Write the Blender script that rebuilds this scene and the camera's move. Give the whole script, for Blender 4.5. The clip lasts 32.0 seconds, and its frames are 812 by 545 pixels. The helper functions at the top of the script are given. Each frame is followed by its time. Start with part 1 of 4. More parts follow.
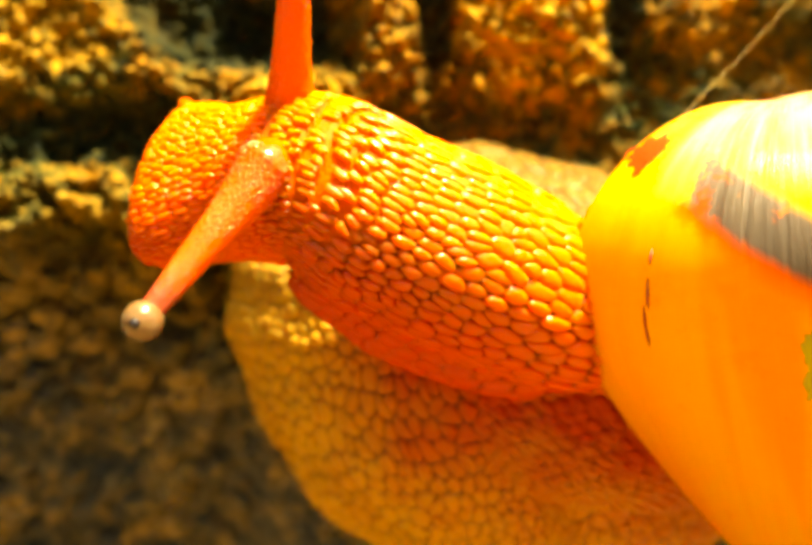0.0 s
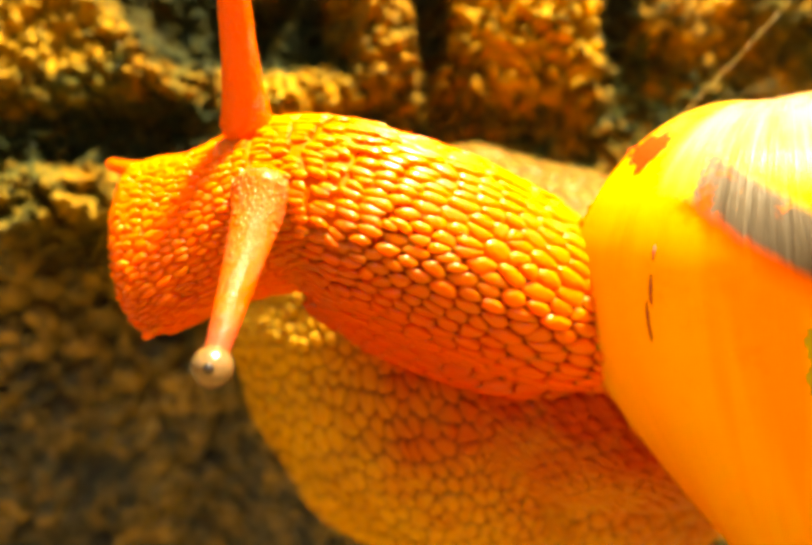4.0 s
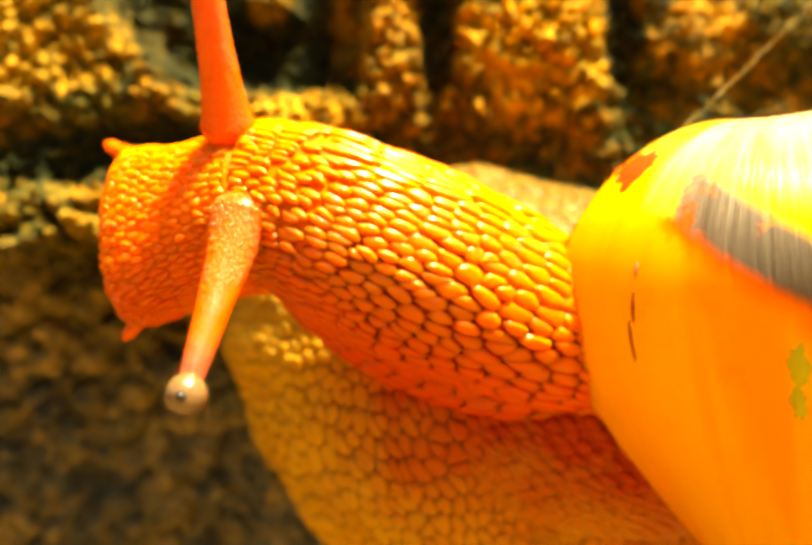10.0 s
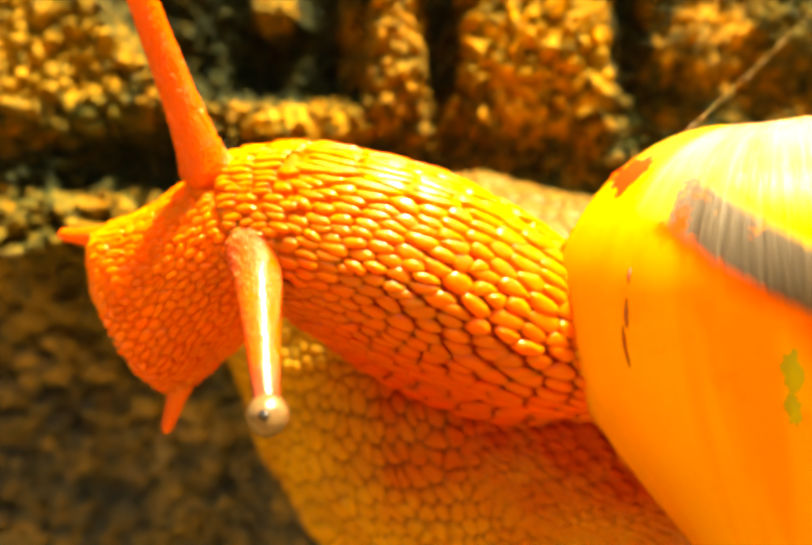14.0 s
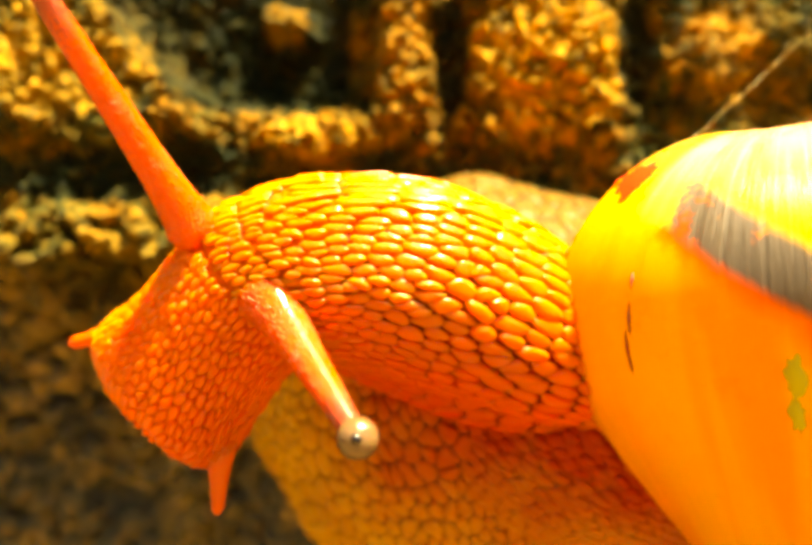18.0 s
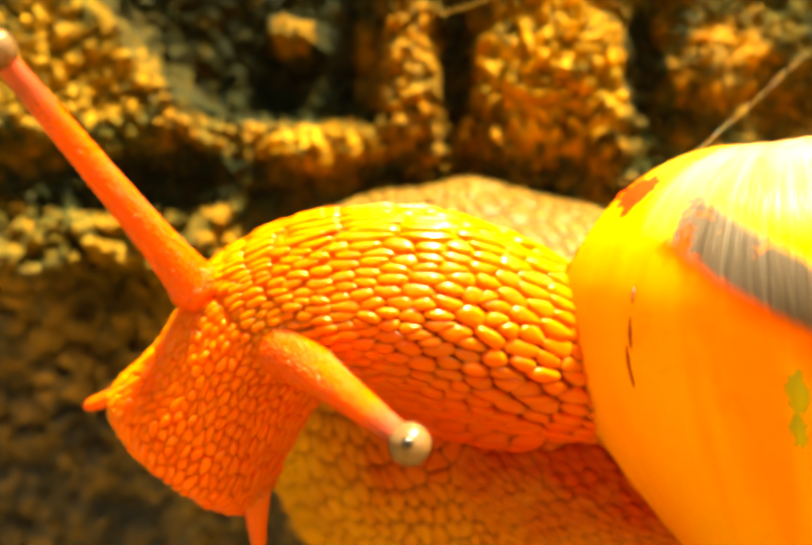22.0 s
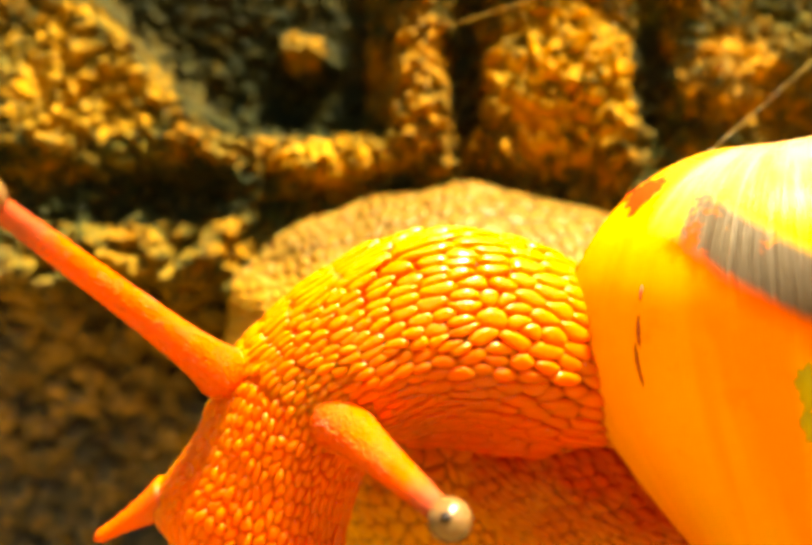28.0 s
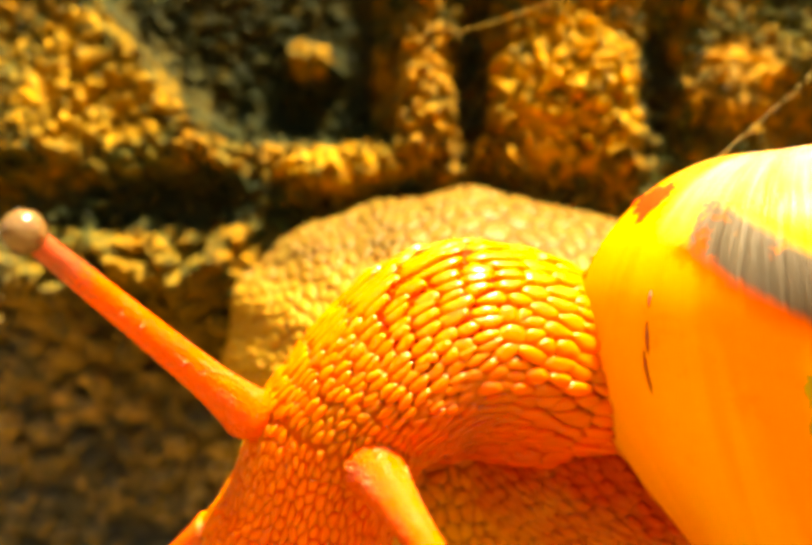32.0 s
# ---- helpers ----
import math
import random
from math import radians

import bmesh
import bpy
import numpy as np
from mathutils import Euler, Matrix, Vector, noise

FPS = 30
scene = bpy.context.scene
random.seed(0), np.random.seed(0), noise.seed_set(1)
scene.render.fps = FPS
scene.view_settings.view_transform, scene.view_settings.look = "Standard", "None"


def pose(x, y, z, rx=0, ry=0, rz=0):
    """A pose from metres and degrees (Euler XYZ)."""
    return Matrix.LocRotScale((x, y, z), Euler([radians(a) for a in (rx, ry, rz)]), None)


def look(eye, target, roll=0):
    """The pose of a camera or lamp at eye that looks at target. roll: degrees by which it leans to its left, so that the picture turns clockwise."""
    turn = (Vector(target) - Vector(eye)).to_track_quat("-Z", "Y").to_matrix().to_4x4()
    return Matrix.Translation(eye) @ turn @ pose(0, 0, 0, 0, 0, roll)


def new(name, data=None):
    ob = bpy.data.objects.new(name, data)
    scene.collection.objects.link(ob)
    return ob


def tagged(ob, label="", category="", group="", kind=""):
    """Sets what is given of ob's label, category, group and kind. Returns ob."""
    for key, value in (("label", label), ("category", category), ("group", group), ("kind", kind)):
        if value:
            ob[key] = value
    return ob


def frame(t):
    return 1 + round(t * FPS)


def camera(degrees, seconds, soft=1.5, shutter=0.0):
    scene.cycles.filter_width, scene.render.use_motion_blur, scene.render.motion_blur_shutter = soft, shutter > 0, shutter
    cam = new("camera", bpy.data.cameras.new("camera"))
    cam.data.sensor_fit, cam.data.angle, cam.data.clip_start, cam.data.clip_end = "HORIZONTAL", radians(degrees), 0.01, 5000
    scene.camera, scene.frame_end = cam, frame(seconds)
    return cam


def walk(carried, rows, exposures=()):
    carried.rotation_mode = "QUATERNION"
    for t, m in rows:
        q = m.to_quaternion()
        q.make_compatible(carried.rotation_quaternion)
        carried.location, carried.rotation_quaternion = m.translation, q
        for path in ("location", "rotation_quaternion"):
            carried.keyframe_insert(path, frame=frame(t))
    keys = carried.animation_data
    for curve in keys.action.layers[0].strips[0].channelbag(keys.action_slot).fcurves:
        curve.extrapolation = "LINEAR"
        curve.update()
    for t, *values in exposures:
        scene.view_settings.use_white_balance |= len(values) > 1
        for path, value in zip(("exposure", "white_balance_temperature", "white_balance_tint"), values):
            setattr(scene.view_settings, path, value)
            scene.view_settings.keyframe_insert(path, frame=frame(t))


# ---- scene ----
MM = 0.001
# camera: seconds, then millimetres right, ahead, up and degrees of yaw, pitch, roll
PATH = [
    (0, -1.17, 0.02, 0.70, -1.24, -2.12, 0.38),
    (0.5, -1.84, -0.11, 0.36, -0.03, -2.35, 0.31),
    (1, -0.35, -0.11, -0.12, -0.96, -2.20, -0.12),
    (1.5, -1.62, -0.05, -0.49, -1.71, -1.96, 0.08),
    (2, -1.68, -0.11, -1.15, 0.50, -2.03, -0.02),
    (2.5, -0.82, -0.08, -0.52, -1.78, -2.00, -0.18),
    (3, -0.24, -0.11, -0.29, -2.13, -1.72, 0.04),
    (3.5, -0.40, 0.06, 0.39, -2.67, -2.10, 0.01),
    (4, -1.83, 0.05, 0.23, -2.25, -1.45, 0.36),
    (4.5, -1.59, 0.03, 0.15, -1.81, -1.31, 0.27),
    (6.5, -0.77, 0.01, 0.35, -0.92, -0.93, 0.25),
    (7, -0.62, 0.01, 0.13, -0.65, -0.20, 0.05),
    (7.5, -0.54, -0.04, 0.19, -0.61, -0.37, 0.16),
    (8, -0.44, -0.04, 0.13, -0.48, -0.22, 0.06),
    (8.5, -0.16, -0.03, -0.05, -0.38, -0.07, 0.00),
    (9, -0.00, -0.00, 0.00, -0.00, -0.00, 0.00),
    (9.5, 0.12, 0.04, -0.30, 0.23, 0.54, -0.18),
    (10, 0.24, 0.03, -0.20, 0.46, 0.28, -0.19),
    (10.5, 0.34, 0.07, -0.32, 0.66, 0.48, -0.28),
    (11, 0.51, 0.10, -0.29, 0.94, 0.22, -0.08),
    (11.5, 0.81, 0.14, -0.47, 1.31, 0.63, -0.15),
    (12, 0.86, 0.17, -0.70, 1.36, 1.04, -0.23),
    (12.5, 0.95, 0.17, -0.77, 1.61, 1.29, -0.24),
    (13, 1.00, 0.11, -0.66, 1.77, 1.27, -0.32),
    (13.5, 1.14, 0.08, -0.53, 1.90, 1.06, -0.24),
    (14, 1.32, 0.04, -0.52, 2.05, 1.18, -0.25),
    (14.5, 1.49, 0.06, -0.78, 2.36, 1.52, -0.37),
    (16.5, 1.82, 0.01, -0.84, 3.05, 1.97, -0.42),
    (17, 1.87, 0.04, -0.94, 3.15, 2.15, -0.48),
    (17.5, 1.73, 0.04, -0.91, 3.09, 2.16, -0.37),
    (18, 1.86, 0.04, -0.90, 3.19, 2.17, -0.43),
    (18.5, 1.95, 0.05, -0.75, 3.41, 2.02, -0.59),
    (19, 2.00, 0.07, -0.50, 3.50, 1.98, -0.58),
    (19.5, 2.08, 0.05, -0.59, 3.75, 2.38, -0.49),
    (20, 1.97, 0.05, -0.81, 3.88, 2.54, -0.66),
    (20.5, 2.16, 0.11, -0.97, 4.08, 2.61, -0.62),
    (21, 2.00, 0.02, -0.70, 3.66, 2.65, -0.76),
    (21.5, 2.12, 0.02, -0.57, 3.70, 2.60, -0.58),
    (22, 2.20, 0.03, -0.71, 3.88, 2.59, -0.65),
    (22.5, 2.18, 0.01, -1.13, 3.95, 3.09, -0.98),
    (23, 2.17, 0.05, -1.09, 3.98, 3.19, -1.31),
    (23.5, 2.13, 0.01, -0.88, 4.15, 3.23, -1.47),
    (24, 2.26, 0.02, -0.79, 4.39, 3.03, -1.10),
    (24.5, 2.30, -0.02, -0.91, 4.30, 3.11, -1.00),
    (25, 2.38, 0.01, -1.23, 4.46, 3.40, -0.97),
    (25.5, 2.33, 0.06, -1.16, 4.47, 3.47, -1.19),
    (27.5, 2.47, 0.06, -1.60, 4.84, 4.38, -0.25),
    (28, 2.47, 0.06, -1.75, 4.82, 4.53, -0.43),
    (28.5, 2.47, 0.07, -1.60, 4.88, 4.25, -0.49),
    (29, 2.33, 0.07, -1.55, 4.61, 4.18, -0.27),
    (29.5, 2.32, 0.05, -1.67, 4.64, 4.42, -0.55),
    (30, 2.39, 0.09, -2.03, 4.80, 4.96, -0.38),
    (30.5, 2.39, 0.08, -2.15, 4.76, 5.07, -0.34),
    (31, 2.39, 0.09, -2.00, 4.98, 4.96, -0.31),
    (31.5, 2.38, 0.10, -1.86, 4.90, 4.82, -0.16),
    (32, 2.31, 0.08, -1.85, 4.99, 5.06, -0.52),
]
cam = camera(45.2, 32.0, 4.2)
cam.data.dof.use_dof = True
cam.data.dof.focus_distance = 0.0303
cam.data.dof.aperture_fstop = 48
walk(cam, [(t, pose(x * MM, y * MM, z * MM, 90 + p, r, w)) for t, x, y, z, w, p, r in PATH],
     [(0.0, 2.08, 9000, 2), (32.0, 2.08, 9000, 2)])

# ---- light ----
SUN_WAY = Vector((0.30, -0.23, 0.92)).normalized()
world = bpy.data.worlds.new("sky")
scene.world = world
world.use_nodes = True
wn = world.node_tree.nodes
sky = wn.new("ShaderNodeTexSky")
sky.sky_type, sky.sun_disc = 'NISHITA', False
sky.dust_density, sky.ozone_density, sky.air_density = 6.0, 0.0, 1.0
sky.sun_elevation = math.asin(SUN_WAY.z)
sky.sun_rotation = math.atan2(SUN_WAY.x, SUN_WAY.y)
world.node_tree.links.new(sky.outputs[0], wn["Background"].inputs[0])
wn["Background"].inputs[1].default_value = 0.047
sun = new("sun", bpy.data.lights.new("sun", 'SUN'))
sun.data.energy, sun.data.angle, sun.data.color = 8.5, radians(7.0), (1.0, 0.87, 0.64)
sun.matrix_world = look(SUN_WAY * 2, (0, 0, 0))


# ---- materials ----
class Mat:
    """A node material with a few shortcuts."""

    def __init__(self, name, rough=0.5, **inputs):
        self.mat = bpy.data.materials.new(name)
        self.mat.use_nodes = True
        self.tree = self.mat.node_tree
        self.shader = self.tree.nodes["Principled BSDF"]
        self.shader.inputs["Roughness"].default_value = rough
        for key, value in inputs.items():
            self.shader.inputs[key.replace("_", " ")].default_value = value

    def add(self, kind, **values):
        n = self.tree.nodes.new(kind)
        for key, value in values.items():
            n.inputs[key.replace("_", " ")].default_value = value
        return n

    def link(self, a, b):
        self.tree.links.new(a, b)

    def coords(self, which="Object", scale=(1, 1, 1)):
        c = self.add("ShaderNodeTexCoord")
        m = self.add("ShaderNodeMapping")
        m.inputs["Scale"].default_value = scale
        self.link(c.outputs[which], m.inputs["Vector"])
        return m.outputs[0]

    def noise(self, vec, scale, detail=4.0, rough=0.6):
        n = self.add("ShaderNodeTexNoise", Scale=scale, Detail=detail, Roughness=rough)
        self.link(vec, n.inputs["Vector"])
        return n.outputs["Fac"]

    def ramp(self, fac, *stops):
        r = self.add("ShaderNodeValToRGB")
        e = r.color_ramp.elements
        while len(e) < len(stops):
            e.new(0.5)
        for el, (pos, col) in zip(e, stops):
            el.position, el.color = pos, (*col, 1)
        self.link(fac, r.inputs[0])
        return r.outputs[0]

    def mix(self, fac, a, b, blend='MIX'):
        n = self.tree.nodes.new("ShaderNodeMix")
        n.data_type, n.blend_type = 'RGBA', blend
        for sock, v in ((n.inputs[0], fac), (n.inputs[6], a), (n.inputs[7], b)):
            if isinstance(v, (int, float)):
                sock.default_value = v
            elif isinstance(v, tuple):
                sock.default_value = (*v, 1)
            else:
                self.link(v, sock)
        return n.outputs[2]

    def math(self, op, a, b=0.0, clamp=False):
        n = self.tree.nodes.new("ShaderNodeMath")
        n.operation, n.use_clamp = op, clamp
        for sock, v in zip(n.inputs, (a, b)):
            if isinstance(v, (int, float)):
                sock.default_value = v
            else:
                self.link(v, sock)
        return n.outputs[0]

    def put(self, socket, out):
        self.link(out, self.shader.inputs[socket])

    def relief(self, height, strength, distance):
        b = self.add("ShaderNodeBump", Strength=strength, Distance=distance)
        self.link(height, b.inputs["Height"])
        self.link(b.outputs[0], self.shader.inputs["Normal"])


def flesh(name, dark, mid, light, rough=0.38, sss=0.5, grain=900, coat=0.0, gloss=0.35, tip=None, root=None, deep=0.0012, film=0.10, bumps=0.00014, flank=None):
    m = Mat(name, rough, Subsurface_Weight=sss, Subsurface_Scale=deep, Specular_IOR_Level=gloss, Coat_Weight=coat, Coat_Roughness=film)
    m.shader.inputs["Subsurface Radius"].default_value = (1.0, 0.28, 0.08)
    v = m.coords()
    big = m.noise(v, grain * 0.35)
    info = m.add("ShaderNodeObjectInfo")
    isl = m.add("ShaderNodeNewGeometry")
    spread = m.math('MULTIPLY_ADD', isl.outputs["Random Per Island"], 0.35)
    spread = m.math('ADD', m.math('MULTIPLY', spread, 0.6), m.math('MULTIPLY', info.outputs["Random"], 0.15))
    f = m.math('ADD', m.math('MULTIPLY', big, 0.75), spread)
    col = m.ramp(f, (0.25, dark), (0.5, mid), (0.85, light))
    if tip:
        # grey pigment towards the eye
        sep = m.add("ShaderNodeSeparateXYZ")
        m.link(m.add("ShaderNodeTexCoord").outputs["Generated"], sep.inputs[0])
        along = m.math('ADD', sep.outputs[2], m.math('MULTIPLY', m.math('SUBTRACT', big, 0.5), 0.2))
        col = m.mix(m.math('MULTIPLY', m.ramp(along, (0.78, (0, 0, 0)), (0.93, (1, 1, 1))), 0.6), col, tip)
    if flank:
        # redder and darker down the flanks: underside shade put into the colour
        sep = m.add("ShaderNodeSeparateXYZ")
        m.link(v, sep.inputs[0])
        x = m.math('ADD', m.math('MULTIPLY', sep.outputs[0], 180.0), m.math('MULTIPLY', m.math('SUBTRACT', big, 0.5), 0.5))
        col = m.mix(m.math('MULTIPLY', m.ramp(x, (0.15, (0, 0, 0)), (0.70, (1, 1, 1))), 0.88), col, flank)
    if root:
        # red pigment from foot to neck, deepened to stand in for the neck's shade
        sep = m.add("ShaderNodeSeparateXYZ")
        m.link(v, sep.inputs[0])
        line = m.math('SUBTRACT', -0.0010, m.math('MULTIPLY', sep.outputs[0], 0.273))
        d = m.math('MULTIPLY', m.math('SUBTRACT', line, sep.outputs[2]), 95.0)
        d = m.math('ADD', d, m.math('MULTIPLY', m.math('SUBTRACT', m.noise(v, 420), 0.5), 0.7))
        side = m.ramp(m.math('MULTIPLY', m.math('ADD', sep.outputs[0], 0.0125), 200.0), (0.0, (0, 0, 0)), (0.8, (1, 1, 1)))
        side = m.math('MULTIPLY', side, m.ramp(m.math('MULTIPLY', sep.outputs[2], 300.0), (0.15, (1, 1, 1)), (0.6, (0, 0, 0))))
        col = m.mix(m.math('MULTIPLY', m.math('MULTIPLY', m.ramp(d, (0.15, (1, 1, 1)), (0.95, (0, 0, 0))), side), 0.95), col, root)
        # upper rim creamier, and darkened in the colour against the sun on it
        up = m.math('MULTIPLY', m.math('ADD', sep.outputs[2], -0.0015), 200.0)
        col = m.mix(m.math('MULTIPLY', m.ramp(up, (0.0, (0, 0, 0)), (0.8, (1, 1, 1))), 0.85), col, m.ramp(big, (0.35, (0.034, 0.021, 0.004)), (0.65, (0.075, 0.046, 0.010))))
    m.put("Base Color", col)
    m.relief(m.noise(v, grain * 3.2, 4), 0.5, bumps)
    return m.mat


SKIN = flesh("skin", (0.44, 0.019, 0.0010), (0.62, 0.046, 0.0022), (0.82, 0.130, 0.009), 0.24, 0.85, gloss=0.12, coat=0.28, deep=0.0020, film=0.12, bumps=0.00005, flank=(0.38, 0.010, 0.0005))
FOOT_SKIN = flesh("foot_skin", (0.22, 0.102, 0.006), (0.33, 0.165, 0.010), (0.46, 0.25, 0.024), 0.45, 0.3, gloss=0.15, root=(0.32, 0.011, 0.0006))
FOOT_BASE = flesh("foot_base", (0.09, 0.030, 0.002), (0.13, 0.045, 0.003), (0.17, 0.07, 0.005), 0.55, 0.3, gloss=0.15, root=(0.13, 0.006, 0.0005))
STALK = flesh("stalk", (0.56, 0.028, 0.001), (0.68, 0.048, 0.0012), (0.76, 0.085, 0.002), 0.2, 0.4, grain=1200, coat=0.8, gloss=0.05, tip=(0.04, 0.030, 0.034), film=0.17, bumps=0.00013)
BULB = flesh("bulb", (0.05, 0.028, 0.011), (0.078, 0.043, 0.017), (0.13, 0.075, 0.03), 0.12, 0.2, coat=0.9, gloss=0.2)

COLLAR = flesh("collar", (0.40, 0.03, 0.001), (0.52, 0.07, 0.002), (0.62, 0.16, 0.006), 0.2, 0.3, grain=2500, coat=0.5)
FEELER = flesh("feeler", (0.36, 0.034, 0.0015), (0.46, 0.05, 0.002), (0.55, 0.085, 0.004), 0.4)


def groove_material():
    """Finely warted flesh that shows between the scales."""
    m = Mat("groove", 0.4, Subsurface_Weight=0.5, Subsurface_Scale=0.0012, Specular_IOR_Level=0.04)
    m.shader.inputs["Subsurface Radius"].default_value = (1.0, 0.3, 0.1)
    v = m.coords()
    n = m.add("ShaderNodeTexVoronoi", Scale=2300.0, Randomness=1.0)
    n.feature = 'DISTANCE_TO_EDGE'
    m.link(v, n.inputs["Vector"])
    d = n.outputs["Distance"]
    m.put("Base Color", m.ramp(d, (0.0, (0.32, 0.014, 0.001)), (0.16, (0.44, 0.026, 0.001)), (0.4, (0.54, 0.040, 0.001))))
    m.relief(m.math('MINIMUM', d, 0.3), 1.0, 0.0004)
    return m.mat


GROOVE = groove_material()
HEAD_SKIN = flesh("head_skin", (0.44, 0.030, 0.002), (0.56, 0.052, 0.004), (0.66, 0.095, 0.008), 0.4, 0.3, grain=2200, gloss=0.05)
PUPIL = Mat("pupil", 0.15, Base_Color=(0.012, 0.01, 0.012, 1)).mat


TURNS = 4.2 * 2 * math.pi


def shell_material():
    m = Mat("shell_glaze", 0.22, Subsurface_Weight=0.7, Subsurface_Scale=0.0007, Coat_Weight=0.6, Coat_Roughness=0.22)
    m.shader.inputs["Subsurface Radius"].default_value = (1.0, 0.55, 0.1)
    uv = m.add("ShaderNodeTexCoord").outputs["UV"]
    sep = m.add("ShaderNodeSeparateXYZ")
    m.link(uv, sep.inputs[0])
    along, round_ = sep.outputs[0], sep.outputs[1]
    mp = m.add("ShaderNodeMapping")
    mp.inputs["Scale"].default_value = (260, 1.6, 1)
    m.link(uv, mp.inputs[0])
    lines = m.noise(mp.outputs[0], 3.0, 5, 0.7)
    mp2 = m.add("ShaderNodeMapping")
    mp2.inputs["Scale"].default_value = (45, 1.4, 1)
    m.link(uv, mp2.inputs[0])
    broad = m.noise(mp2.outputs[0], 2.0, 3)
    blot = m.noise(m.coords("Object"), 160, 4)
    # from the underside (0) over the outer face to the top (1): orange, lemon, painted-in sun white
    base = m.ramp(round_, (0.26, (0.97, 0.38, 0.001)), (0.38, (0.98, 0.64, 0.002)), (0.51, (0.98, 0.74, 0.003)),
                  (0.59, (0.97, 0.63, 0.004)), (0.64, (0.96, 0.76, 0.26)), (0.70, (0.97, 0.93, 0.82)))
    base = m.mix(m.math('MULTIPLY', lines, 0.34), base, (0.74, 0.36, 0.008))
    base = m.mix(m.math('MULTIPLY', m.ramp(broad, (0.48, (0, 0, 0)), (0.58, (1, 1, 1))), 0.6), base, (0.92, 0.36, 0.002))
    base = m.mix(m.math('MULTIPLY', m.ramp(blot, (0.5, (0, 0, 0)), (0.7, (1, 1, 1))), 0.3), base, (0.88, 0.32, 0.004))
    stain = m.noise(m.coords("Object"), 620, 5, 0.7)
    base = m.mix(m.math('MULTIPLY', m.ramp(stain, (0.56, (0, 0, 0)), (0.68, (1, 1, 1))), 0.35), base, (0.80, 0.26, 0.003))
    # pale growth lines near the top, whitened to carry the sun's highlight
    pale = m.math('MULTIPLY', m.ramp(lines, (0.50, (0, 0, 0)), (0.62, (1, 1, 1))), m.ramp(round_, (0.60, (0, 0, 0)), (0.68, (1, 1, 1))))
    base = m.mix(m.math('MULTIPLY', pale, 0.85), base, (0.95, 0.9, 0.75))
    # the spiral band, with a worn, pale end near the lip
    turn = m.math('MULTIPLY', along, TURNS)
    pos = m.math('ADD', round_, m.math('MULTIPLY', m.math('MINIMUM', turn, 1.25), 0.222))
    pos = m.math('ADD', pos, m.math('MULTIPLY', lines, 0.012))
    band = m.ramp(pos, (0.690, (0, 0, 0)), (0.702, (1, 1, 1)), (0.752, (1, 1, 1)), (0.766, (0, 0, 0)))
    edge = m.math('ADD', m.math('ADD', turn, m.math('MULTIPLY', lines, 0.22)), m.math('MULTIPLY', m.math('SUBTRACT', stain, 0.5), 0.7))
    begin = m.math('MULTIPLY', m.ramp(m.math('DIVIDE', edge, 2.0), (0.255, (0, 0, 0)), (0.285, (1, 1, 1))),
                   m.math('LESS_THAN', turn, 5.2))
    bandf = m.math('MULTIPLY', band, begin)
    fleck = m.math('MULTIPLY', m.ramp(stain, (0.58, (0, 0, 0)), (0.66, (1, 1, 1))), m.ramp(turn, (0.55, (0.8, 0.8, 0.8)), (0.95, (0.15, 0.15, 0.15))))
    bandf = m.math('MULTIPLY', bandf, m.math('SUBTRACT', 1.0, fleck))
    grey = m.ramp(lines, (0.3, (0.055, 0.040, 0.022)), (0.5, (0.08, 0.06, 0.036)), (0.66, (0.11, 0.083, 0.05)), (0.74, (0.40, 0.30, 0.10)))
    rim = m.ramp(pos, (0.670, (0, 0, 0)), (0.692, (1, 1, 1)), (0.740, (1, 1, 1)), (0.752, (0, 0, 0)))
    base = m.mix(m.math('MULTIPLY', rim, m.ramp(m.math('DIVIDE', edge, 2.0), (0.26, (0, 0, 0)), (0.30, (1, 1, 1)))), base, (0.82, 0.12, 0.002))
    base = m.mix(bandf, base, grey)
    # the thickened lip
    lip = m.ramp(turn, (0.22, (1, 1, 1)), (0.33, (0, 0, 0)))
    lipcol = m.ramp(round_, (0.36, (0.98, 0.50, 0.001)), (0.5, (0.98, 0.64, 0.002)), (0.66, (0.98, 0.62, 0.003)))
    base = m.mix(m.math('MULTIPLY', lip, 0.85), base, lipcol)
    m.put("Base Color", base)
    rough = m.ramp(blot, (0.3, (0.14, 0.14, 0.14)), (0.7, (0.34, 0.34, 0.34)))
    m.put("Roughness", m.mix(bandf, rough, (0.5, 0.5, 0.5)))
    m.put("Subsurface Weight", m.math('SUBTRACT', 0.7, m.math('MULTIPLY', bandf, 0.68)))
    m.put("Coat Weight", m.math('MULTIPLY_ADD', bandf, -0.3))
    m.relief(m.math('ADD', lines, m.math('MULTIPLY', blot, 0.5)), 0.4, 0.0003)
    through_ = m.add("ShaderNodeBsdfTranslucent")
    m.link(m.mix(0.5, base, (0.99, 0.76, 0.01)), through_.inputs[0])
    both = m.add("ShaderNodeMixShader", Fac=0.5)
    m.link(m.math('SUBTRACT', 0.62, m.math('MULTIPLY', bandf, 0.54)), both.inputs[0])
    m.link(m.shader.outputs[0], both.inputs[1])
    m.link(through_.outputs[0], both.inputs[2])
    m.link(both.outputs[0], m.tree.nodes["Material Output"].inputs["Surface"])
    return m.mat


